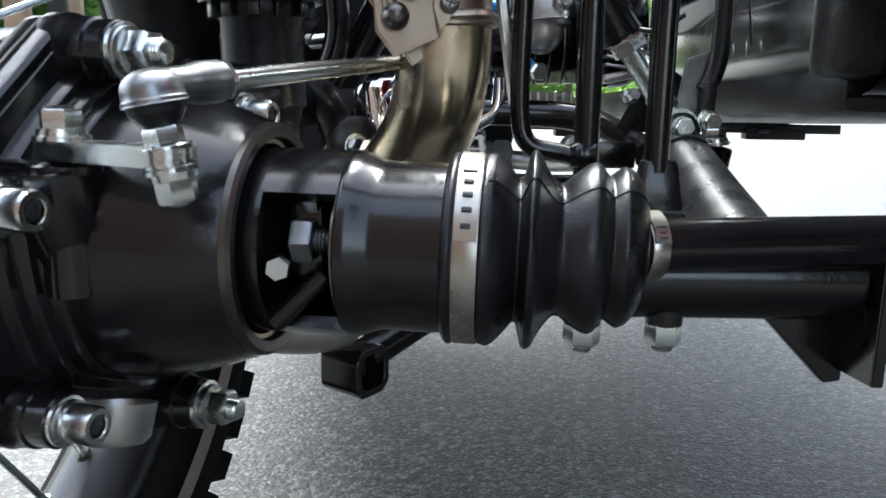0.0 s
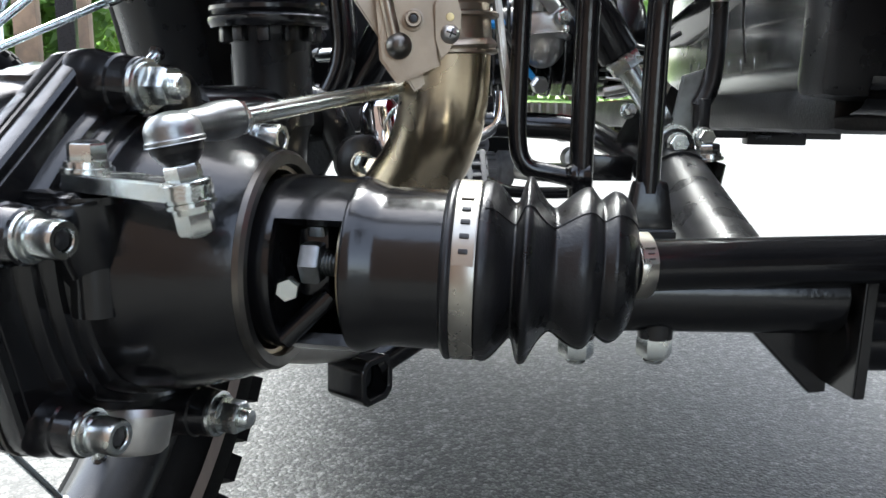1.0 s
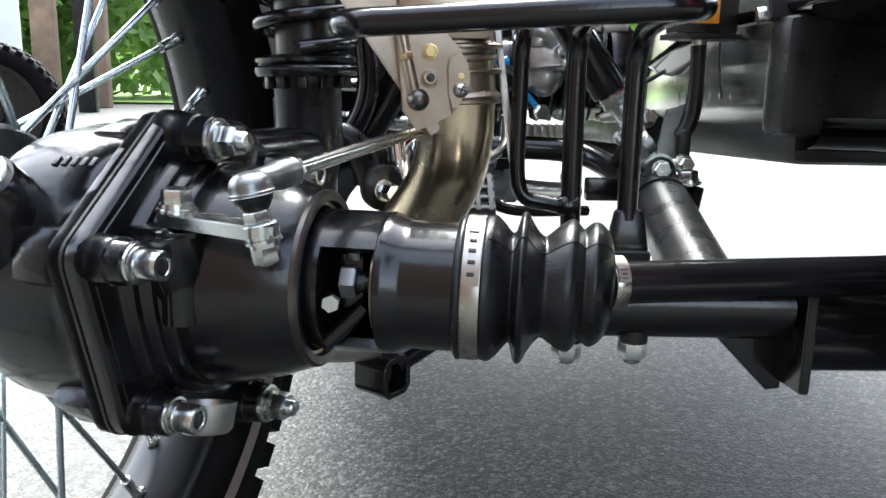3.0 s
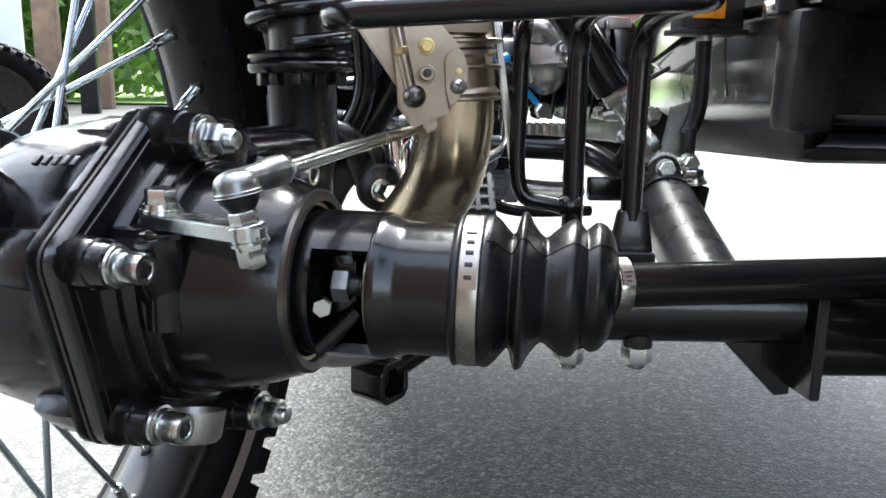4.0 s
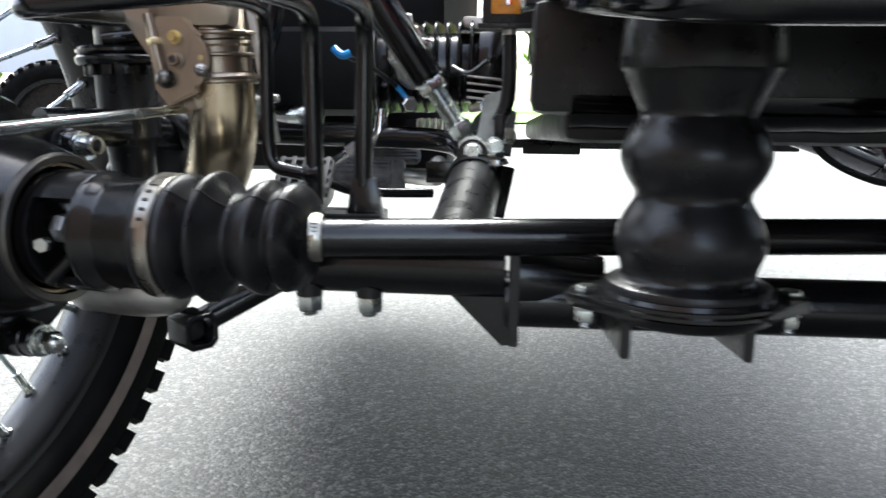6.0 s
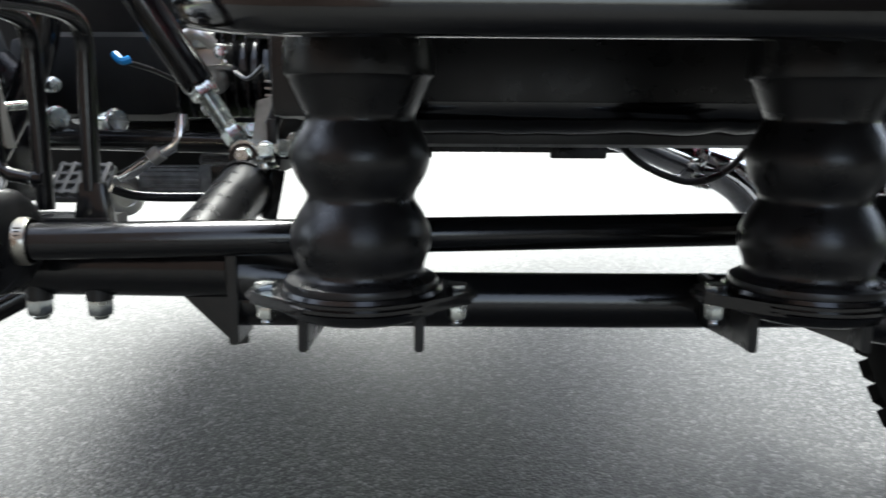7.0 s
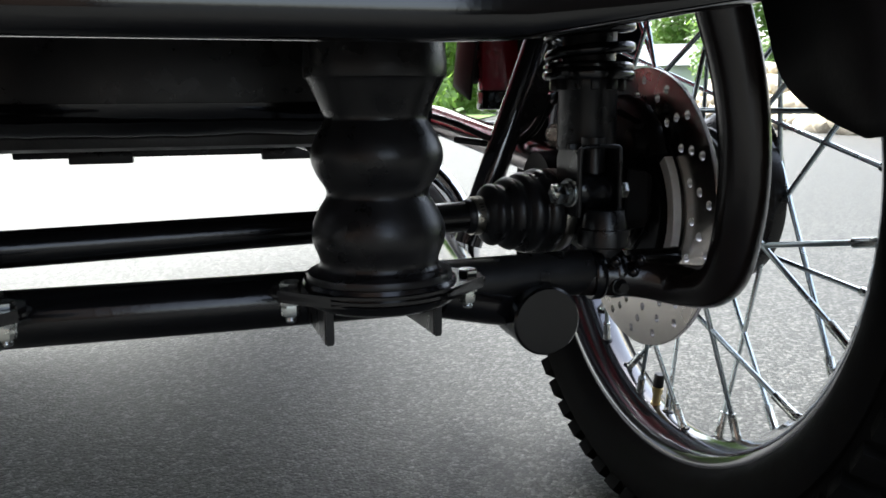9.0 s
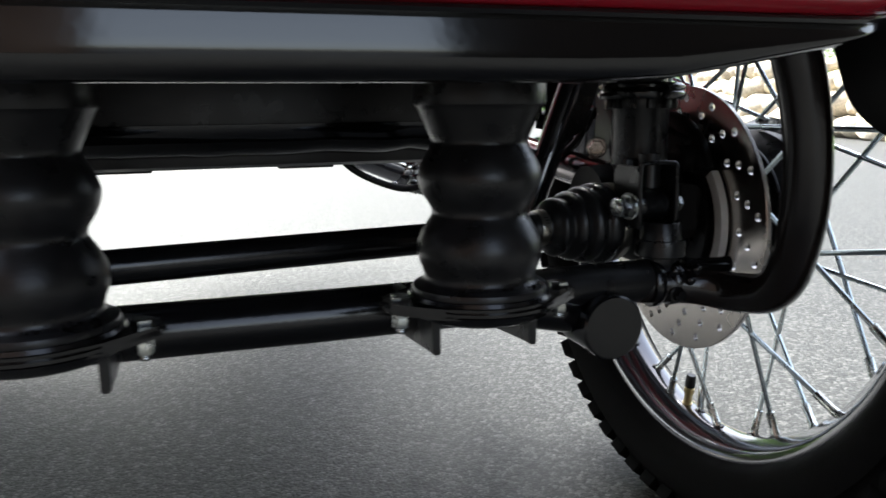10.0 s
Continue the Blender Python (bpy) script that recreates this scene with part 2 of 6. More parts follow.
def bolt(parent, m, across, washer=True, stud=0.0, socket=False, nut_h=None, mat=None):
    """Bolt or nut along local x of m: washer, head or nut, end of the thread."""
    h = nut_h or across * 0.55
    w = 0.0
    mat = mat or ZINC
    name = "cap_screw" if socket else "nut"
    bm = bmesh.new()
    if washer:
        w = across * 0.12
        spin(m, [(0, 0), (0, across * 0.66), (w * 0.9, across * 0.66), (w, across * 0.62), (w, 0)], 32, bm)
        w2 = across * 0.16
        spin(m @ pose(w, 0, 0), [(0, across * 0.57), (w2, across * 0.55), (w2, 0.3 * across)], 32, bm)
        w += w2
    if socket:
        r = across * 0.5
        spin(m @ pose(w, 0, 0), [(0, 0), (0, r), (h * 0.85, r), (h, r * 0.9), (h, r * 0.62), (h * 0.94, r * 0.58)], 32, bm)
        ob = part(name, bm, mat, parent)
        sk = bmesh.new()
        hexagon(m @ pose(w + h * 0.80, 0, 0), across * 0.5, h * 0.13, sk)
        part("hex_socket", sk, DARKGREY, ob)
        return ob
    hexagon(m @ pose(w, 0, 0), across, h, bm)
    ob = part(name, bm, mat, parent)
    if stud:
        r = across * 0.3
        prof = [(0, 0), (0, r)]
        k = max(3, int(stud / 0.0012))
        for i in range(k):
            a = stud * i / k
            prof += [(a + 0.0001, r), (a + stud / k * 0.5, r * 0.9)]
        prof += [(stud, r * 0.85), (stud * 1.1, 0)]
        st = spin(m @ pose(w + h * 0.9, 0, 0), prof, 16)
        part("stud_end", st, mat, ob)
    return ob


MOTORCYCLE = thing("motorcycle", (-0.2, 0.1, 0.0), "black motorcycle with spoked wheel and exposed shaft drive", "motorcycle")
SIDECAR = thing("sidecar", (0.55, 0.1, 0.0), "black and red sidecar on a tubular frame", "sidecar")


# ---- ground ----
def build_ground():
    bm = bmesh.new()
    for x0, x1, y0, y1, n in ((-400, 400, -400, 400, 8),):
        vs = [[bm.verts.new((x0 + (x1 - x0) * i / n, y0 + (y1 - y0) * j / n, 0)) for j in range(n + 1)] for i in range(n + 1)]
        for i in range(n):
            for j in range(n):
                bm.faces.new((vs[i][j], vs[i + 1][j], vs[i + 1][j + 1], vs[i][j + 1]))
    m = bpy.data.materials.new("asphalt")
    m.use_nodes = True
    n, l = m.node_tree.nodes, m.node_tree.links
    b = n["Principled BSDF"]
    co = n.new("ShaderNodeTexCoord")
    big = n.new("ShaderNodeTexNoise")
    big.inputs["Scale"].default_value, big.inputs["Detail"].default_value = 3.0, 6
    grit = n.new("ShaderNodeTexVoronoi")
    grit.inputs["Scale"].default_value = 215
    fine = n.new("ShaderNodeTexNoise")
    fine.inputs["Scale"].default_value, fine.inputs["Detail"].default_value = 520, 3
    # uneven stones: the cells follow a slightly warped plane
    warp = n.new("ShaderNodeTexNoise")
    warp.inputs["Scale"].default_value, warp.inputs["Detail"].default_value = 110, 2
    l.new(co.outputs["Object"], warp.inputs["Vector"])
    uneven = n.new("ShaderNodeVectorMath")
    uneven.operation = "MULTIPLY_ADD"
    uneven.inputs[1].default_value = (0.007, 0.007, 0.007)
    l.new(warp.outputs["Color"], uneven.inputs[0])
    l.new(co.outputs["Object"], uneven.inputs[2])
    l.new(uneven.outputs[0], grit.inputs["Vector"])
    for t in (big, fine):
        l.new(co.outputs["Object"], t.inputs["Vector"])
    sep = n.new("ShaderNodeSeparateColor")
    l.new(grit.outputs["Color"], sep.inputs[0])
    light = n.new("ShaderNodeMapRange")
    light.inputs[1].default_value, light.inputs[2].default_value = 0.40, 1.0
    l.new(sep.outputs[0], light.inputs[0])
    base = n.new("ShaderNodeMix")
    base.data_type = "RGBA"
    base.inputs[6].default_value, base.inputs[7].default_value = (0.024, 0.0243, 0.024, 1), (0.036, 0.0356, 0.034, 1)
    l.new(big.outputs["Fac"], base.inputs[0])
    stone = n.new("ShaderNodeMix")
    stone.data_type = "RGBA"
    stone.inputs[7].default_value = (0.094, 0.094, 0.089, 1)
    l.new(base.outputs[2], stone.inputs[6])
    l.new(light.outputs[0], stone.inputs[0])
    fr = n.new("ShaderNodeMapRange")
    fr.inputs[1].default_value, fr.inputs[2].default_value, fr.inputs[3].default_value, fr.inputs[4].default_value = 0.3, 0.7, 0.55, 1.45
    l.new(fine.outputs["Fac"], fr.inputs[0])
    mul = n.new("ShaderNodeMix")
    mul.data_type, mul.blend_type = "RGBA", "MULTIPLY"
    mul.inputs[0].default_value = 1
    l.new(stone.outputs[2], mul.inputs[6])
    l.new(fr.outputs[0], mul.inputs[7])
    mid = n.new("ShaderNodeTexNoise")
    mid.inputs["Scale"].default_value, mid.inputs["Detail"].default_value = 70, 5
    l.new(co.outputs["Object"], mid.inputs["Vector"])
    mr = n.new("ShaderNodeMapRange")
    mr.inputs[1].default_value, mr.inputs[2].default_value, mr.inputs[3].default_value, mr.inputs[4].default_value = 0.3, 0.7, 0.70, 1.30
    l.new(mid.outputs["Fac"], mr.inputs[0])
    mott = n.new("ShaderNodeMix")
    mott.data_type, mott.blend_type = "RGBA", "MULTIPLY"
    mott.inputs[0].default_value = 1
    l.new(mul.outputs[2], mott.inputs[6])
    l.new(mr.outputs[0], mott.inputs[7])
    # dark gaps between the stones
    gap = n.new("ShaderNodeTexVoronoi")
    gap.feature = "DISTANCE_TO_EDGE"
    gap.inputs["Scale"].default_value = 215
    l.new(uneven.outputs[0], gap.inputs["Vector"])
    gr = n.new("ShaderNodeMapRange")
    gr.inputs[1].default_value, gr.inputs[2].default_value, gr.inputs[3].default_value, gr.inputs[4].default_value = 0.02, 0.14, 0.5, 1.0
    l.new(gap.outputs["Distance"], gr.inputs[0])
    tar = n.new("ShaderNodeMix")
    tar.data_type, tar.blend_type = "RGBA", "MULTIPLY"
    tar.inputs[0].default_value = 1
    l.new(mott.outputs[2], tar.inputs[6])
    l.new(gr.outputs[0], tar.inputs[7])
    l.new(tar.outputs[2], b.inputs["Base Color"])
    b.inputs["Roughness"].default_value = 0.58
    b.inputs["Specular IOR Level"].default_value = 0.16
    bp = n.new("ShaderNodeBump")
    bp.inputs["Strength"].default_value, bp.inputs["Distance"].default_value = 0.5, 0.0025
    dome = n.new("ShaderNodeMapRange")
    dome.inputs[1].default_value, dome.inputs[2].default_value, dome.inputs[3].default_value, dome.inputs[4].default_value = 0.0, 0.75, 1.0, 0.0
    l.new(grit.outputs["Distance"], dome.inputs[0])
    high = n.new("ShaderNodeMath")
    high.operation = "MULTIPLY_ADD"
    l.new(dome.outputs[0], high.inputs[0])
    high.inputs[1].default_value = 0.7
    l.new(sep.outputs[1], high.inputs[2])
    l.new(high.outputs[0], bp.inputs["Height"])
    l.new(bp.outputs["Normal"], b.inputs["Normal"])
    solo("ground", bm, m, "grey asphalt drive with pale grit", "ground", kind="structure")


build_ground()

# ---- rear drive of the motorcycle ----
A_FD = radians(13)
D = Vector((math.cos(A_FD), -math.sin(A_FD), 0))
E_ = Vector((math.sin(A_FD), math.cos(A_FD), 0))
C = Vector((0.031, -0.026, 0.310))
FD = Matrix(((D.x, E_.x, 0, C.x), (D.y, E_.y, 0, C.y), (0, 0, 1, C.z), (0, 0, 0, 1)))


def fd(u, v=0.0, w=0.0):
    return FD @ Vector((u, v, w))


def bent(u, v=0.0, w=0.0):
    """Point or frame on the drive's axis, which turns a little from the flange to the end ring."""
    k = min(max((u + 0.136) / 0.070, 0.0), 1.0)
    a = radians(23 - 8 * k)
    o = fd(u)
    m = Matrix(((math.cos(a), math.sin(a), 0, o.x), (-math.sin(a), math.cos(a), 0, o.y), (0, 0, 1, o.z), (0, 0, 0, 1)))
    return m @ pose(0, v, w)


DRIVE_BOLTS = ((-0.0143, 0.0645), (-0.0672, 0.0190), (-0.0495, -0.0525), (0.0212, -0.0740), (0.0640, -0.0400), (0.0620, 0.0420))


def flange_radius(grow):
    """Radius by angle of the flange's outline: straight runs from bolt lobe to bolt lobe."""
    pts = []
    for v, w in DRIVE_BOLTS:
        pts += [(v + grow * math.cos(radians(15 * k)), w + grow * math.sin(radians(15 * k))) for k in range(24)]
    out = hull_outline(pts)

    def at(t):
        c, q = math.cos(t), math.sin(t)
        for (x0, y0), (x1, y1) in zip(out, out[1:] + out[:1]):
            den = c * (y1 - y0) - q * (x1 - x0)
            if abs(den) < 1e-12:
                continue
            r = (x0 * (y1 - y0) - y0 * (x1 - x0)) / den
            k = (q * r - y0) / (y1 - y0) if abs(y1 - y0) > abs(x1 - x0) else (c * r - x0) / (x1 - x0)
            if r > 0 and -1e-6 <= k <= 1 + 1e-6:
                return r
        return 0.08
    return at


def lofted(profile, outline, segs=144):
    """Skin from the flange's outline to the round cone: rings of (u, radius, share of the outline, inset)."""
    bm = bmesh.new()
    rings = []
    for u, r, share, inset in profile:
        m = bent(u)
        ring = []
        for i in range(segs):
            t = 2 * math.pi * i / segs
            rr = (1 - share) * r + share * (outline(t) - inset)
            ring.append(bm.verts.new(m @ Vector((0, rr * math.cos(t), rr * math.sin(t)))))
        rings.append(ring)
    for p, q in zip(rings, rings[1:]):
        for i in range(segs):
            j = (i + 1) % segs
            bm.faces.new((p[i], p[j], q[j], q[i]))
    return bm


def build_final_drive():
    t = Assembly("final_drive", MOTORCYCLE, "glossy black cast final drive housing")
    outline = flange_radius(0.0118)
    part("housing", lofted([(-0.1315, 0.05, 1, 0.003), (-0.1275, 0.05, 1, 0.0045), (-0.1272, 0.0645, 0.7, 0.0095), (-0.1266, 0.0622, 0.5, 0.0135), (-0.1222, 0.0612, 0.46, 0.0140), (-0.1214, 0.0606, 0.45, 0.0145),
                            (-0.1209, 0.0580, 0.42, 0.0170), (-0.1172, 0.0573, 0.38, 0.0172), (-0.1164, 0.0567, 0.36, 0.0176),
                            (-0.1159, 0.0543, 0.30, 0.0190), (-0.1126, 0.0537, 0.24, 0.0190), (-0.1118, 0.0533, 0.20, 0.0190), (-0.1112, 0.0522, 0.10, 0.0190), (-0.1070, 0.0523, 0.03, 0.018), (-0.100, 0.0518, 0, 0), (-0.090, 0.0492, 0, 0), (-0.080, 0.0462, 0, 0),
                            (-0.0715, 0.0430, 0, 0), (-0.069, 0.0420, 0, 0)], outline), BLACK, t)
    part("flange", lofted([(-0.1355, 0.04, 0, 0), (-0.1355, 0.08, 1, 0.0004), (-0.1348, 0.08, 1, 0.0), (-0.1292, 0.08, 1, 0.0), (-0.1282, 0.08, 1, 0.0012), (-0.1280, 0.05, 0.6, 0.012), (-0.1280, 0.04, 0, 0)], outline), BLACK, t)
    part("gasket", lofted([(-0.1368, 0.04, 0, 0), (-0.1368, 0.08, 1, -0.0004), (-0.1355, 0.08, 1, -0.0004), (-0.1355, 0.04, 0, 0)], outline), GUNMETAL, t, "thin bare metal joint line")
    cover = lofted([(-0.1368, 0.05, 0.5, 0.01), (-0.1368, 0.08, 1, 0.0003), (-0.1380, 0.08, 1, 0.0), (-0.1425, 0.08, 1, 0.0002), (-0.1440, 0.0735, 0.6, 0.004), (-0.1455, 0.0715, 0.25, 0.006), (-0.150, 0.0705, 0, 0), (-0.176, 0.0695, 0, 0),
                    (-0.194, 0.066, 0, 0), (-0.206, 0.060, 0, 0), (-0.212, 0.050, 0, 0), (-0.214, 0.03, 0, 0), (-0.214, 0.001, 0, 0)], outline)
    cv = part("cover", cover, BLACK, t)
    ring = spin(bent(-0.066), [(-0.006, 0.036), (-0.001, 0.0362), (0.0, 0.0368), (0.0003, 0.0404), (-0.001, 0.0418), (-0.006, 0.0422)], 64)
    part("end_ring", ring, GUNMETAL, t, "bare machined end ring")
    part("bearing_ring", spin(bent(-0.066), [(-0.014, 0.034), (-0.0035, 0.0345), (-0.0032, 0.0364), (-0.014, 0.0368)], 64), BRONZE, t, "oily bearing ring")
    for i, (v, w) in enumerate(DRIVE_BOLTS):
        nut = i in (0, 3, 4)
        m = bent(-0.130, v, w)
        tip = 0.0185 if not nut else 0.0205
        wide = 0.0118 if not nut else 0.0128
        part("bolt_boss", spin(m, [(-0.006, 0), (-0.006, wide), (0.001, wide), (0.003, wide - 0.0010), (tip - 0.0085, wide - 0.0014), (tip - 0.0078, wide - 0.0022), (tip - 0.0008, wide - 0.0026), (tip, wide - 0.0034), (tip, 0)], 36), BLACK, t)
        pad = block(bent(-0.153, v * 0.975, w * 0.975) @ pose(0, 0, 0, math.degrees(math.atan2(w, v)) - 90), (0.026, 0.025, 0.017), 0.0065)
        part("pad", pad, BLACK, t)
        bolt(t, m @ pose(tip, 0, 0, 17 * i), 0.0150 if nut else 0.0128, stud=0.005 if nut else 0.0, socket=not nut, nut_h=0.0085 if nut else 0.0095)
    # swelling of the casting behind the upper boss
    part("boss_bridge", spin(bent(-0.129, 0.012, 0.058), [(-0.004, 0.015), (0.010, 0.0145), (0.016, 0.012), (0.018, 0)], 28), BLACK, t)
    # filler plug on the cover
    fm = axes(fd(-0.193, -0.058, 0.035), (FD.to_3x3() @ Vector((0.05, -0.62, 0.78))))
    part("filler_boss", spin(fm, [(-0.03, 0.027), (0.0, 0.021), (0.016, 0.0165), (0.018, 0.0155), (0.018, 0)], 32), BLACK, t)
    bolt(t, fm @ pose(0.018, 0, 0), 0.021, nut_h=0.007)
    # raised casting marks as plain bars
    for i in range(5):
        mk = block(bent(-0.166 + 0.0044 * i) @ pose(0, 0, 0, 128) @ pose(0, 0.0703, 0), (0.0026, 0.0012, 0.0052), 0.0003)
        part("cast_mark", mk, DARKGREY, cv)
    part("drain_boss", spin(axes(bent(-0.112, -0.030, -0.055).translation, (0, -0.3, -1)), [(0, 0.014), (0.012, 0.012), (0.014, 0.01), (0.014, 0)], 24), ALLOY, t)
    # tapered pillar and shelf under the lever's pivot
    part("pivot_pillar", spin(axes((-0.0965, -0.0475, 0.3395), (0.10, 0.12, -1)), smooth_profile([(0, 0), (0, 0.0125), (0.002, 0.0140), (0.012, 0.0135), (0.026, 0.0105), (0.038, 0.0055), (0.042, 0)], 3), 32), BLACK, t)
    part("pivot_shelf", slab(bent(-0.118, -0.0500, 0.0290) @ pose(0, 0, 0, 8, 0, 0), [(-0.014, -0.008), (0.014, -0.008), (0.020, 0.004), (0.018, 0.022), (-0.014, 0.022)], 0.005, 0.0016), BLACK, t)
    return t


build_final_drive()


def build_shift_lever():
    """Flat lever with two nuts and the ball joint rod that runs forward."""
    t = Assembly("reverse_lever_linkage", MOTORCYCLE, "zinc-plated lever with ball joint rod")
    a, b = Vector((-0.0925, -0.0475, 0.3443)), Vector((-0.0520, -0.0825, 0.3458))
    d = (b - a).normalized()
    m = axes((a + b) / 2, d)
    L = (b - a).length
    lean = Vector((-0.20, 0.0, 1.0)).normalized()
    arc = lambda c, r, k0, k1: [(c + r * math.cos(radians(k)), r * math.sin(radians(k))) for k in range(k0, k1 + 1, 20)]
    part("lever", slab(m, arc(L / 2, 0.0072, -80, 80) + arc(-L / 2, 0.0080, 100, 260), 0.0056, 0.0006), ZINC, t)
    part("pivot_shaft", spin(axes(a - Vector((0, 0, 0.045)), Z), [(0, 0.008), (0.036, 0.008), (0.038, 0.0115), (0.0405, 0.0115), (0.042, 0.0095), (0.042, 0)], 24), BLACK, t)
    pn = bolt(t, axes(a + Vector((0, 0, 0.0028)), Z), 0.0128, nut_h=0.0058)
    part("shaft_end", spin(axes(a + Vector((0, 0, 0.0115)), Z), [(0, 0.0043), (0.0012, 0.0040), (0.0015, 0.0032), (0.0007, 0.0), ], 20), DARKGREY, pn)
    part("eye_boss", spin(axes(b - lean * 0.0030, lean), [(0, 0.0066), (0.0004, 0.0070), (0.0056, 0.0070), (0.006, 0.0066)], 28), ZINC, t)
    bolt(t, axes(b - lean * 0.0030, -lean), 0.0112, nut_h=0.0062, stud=0.0016)
    bolt(t, axes(b + lean * 0.0028, lean), 0.0108, washer=False, nut_h=0.0050)
    cup = b + lean * 0.0078
    part("rubber_cup", spin(axes(cup, lean), smooth_profile([(0, 0.0046), (0.001, 0.0056), (0.0032, 0.0070), (0.0036, 0.0073), (0.0056, 0.0078), (0.0066, 0.0079), (0.0068, 0)], 2), 32), RUBBER, t)
    ball = cup + lean * 0.0100
    rod = Vector((0.0035, 0.05, 0.3745)) - ball
    rd = rod.normalized()
    part("ball_housing", spin(axes(cup + lean * 0.0058, lean), smooth_profile([(0, 0.0), (0, 0.0080), (0.0004, 0.0086), (0.0014, 0.0086), (0.0018, 0.0082), (0.0048, 0.0080), (0.0072, 0.0066), (0.0086, 0.0042), (0.0092, 0.0016), (0.0093, 0)], 2), 40), DULLZINC, t)
    part("rod_socket", spin(axes(ball, rd), smooth_profile([(0.0, 0.0044), (0.007, 0.0050), (0.014, 0.0051), (0.017, 0.0056), (0.021, 0.0060), (0.0275, 0.0060), (0.0280, 0.0055), (0.0280, 0)], 2), 28), DULLZINC, t)
    part("lock_nut", hexagon(axes(ball + rd * 0.0278, rd), 0.0118, 0.0042), ZINC, t)
    part("rod", pipe([ball + rd * 0.03, ball + rod * 0.8, ball + rod * 1.7], 0.0033, 14, smooth=0), ZINC, t)
    return t


build_shift_lever()

SHAFT0, SHAFT1 = Vector((0.106, -0.002, 0.3065)), Vector((0.640, 0.079, 0.305))
SD = (SHAFT1 - SHAFT0).normalized()


def ringed(path_point, path_dir, profile, segs=48):
    """Rings of a bellows: profile of (fraction, radius) along a bending line."""
    bm = bmesh.new()
    rings = []
    for f, r in profile:
        p, d = path_point(f), path_dir(f)
        m = axes(p, d)
        rings.append([bm.verts.new(m @ Vector((0, r * math.cos(2 * math.pi * k / segs), r * math.sin(2 * math.pi * k / segs)))) for k in range(segs)])
    for a, b in zip(rings, rings[1:]):
        for k in range(segs):
            bm.faces.new((a[k], a[(k + 1) % segs], b[(k + 1) % segs], b[k]))
    return bm


def clamp_band(t, m, r, width, name="clamp", slots=5, start=95):
    """Steel band clamp: band, doubled ear with punched slots."""
    band = spin(m, [(-width / 2, r), (-width / 2, r + 0.0007), (-width * 0.4, r + 0.001), (width * 0.4, r + 0.001), (width / 2, r + 0.0007), (width / 2, r)], 64)
    b = part(name, band, CLAMPSTEEL, t, "steel band clamp")
    ear = spin(m, [(-width * 0.45, r + 0.0008), (-width * 0.45, r + 0.0018), (width * 0.45, r + 0.0018), (width * 0.45, r + 0.0008)], 24, span=(start, start + 70))
    part("band_end", ear, CLAMPSTEEL, b)
    for i in range(slots):
        a = start + 62 - i * 9.0
        mm = m @ pose(0, 0, 0, a) @ pose(0, r + 0.0019, 0)
        part("slot", block(mm, (width * (0.40 if i < slots - 1 else 0.6), 0.0012, r * 0.055), 0.0004), DARKGREY if i < slots - 1 else GUNMETAL, b)
    return b


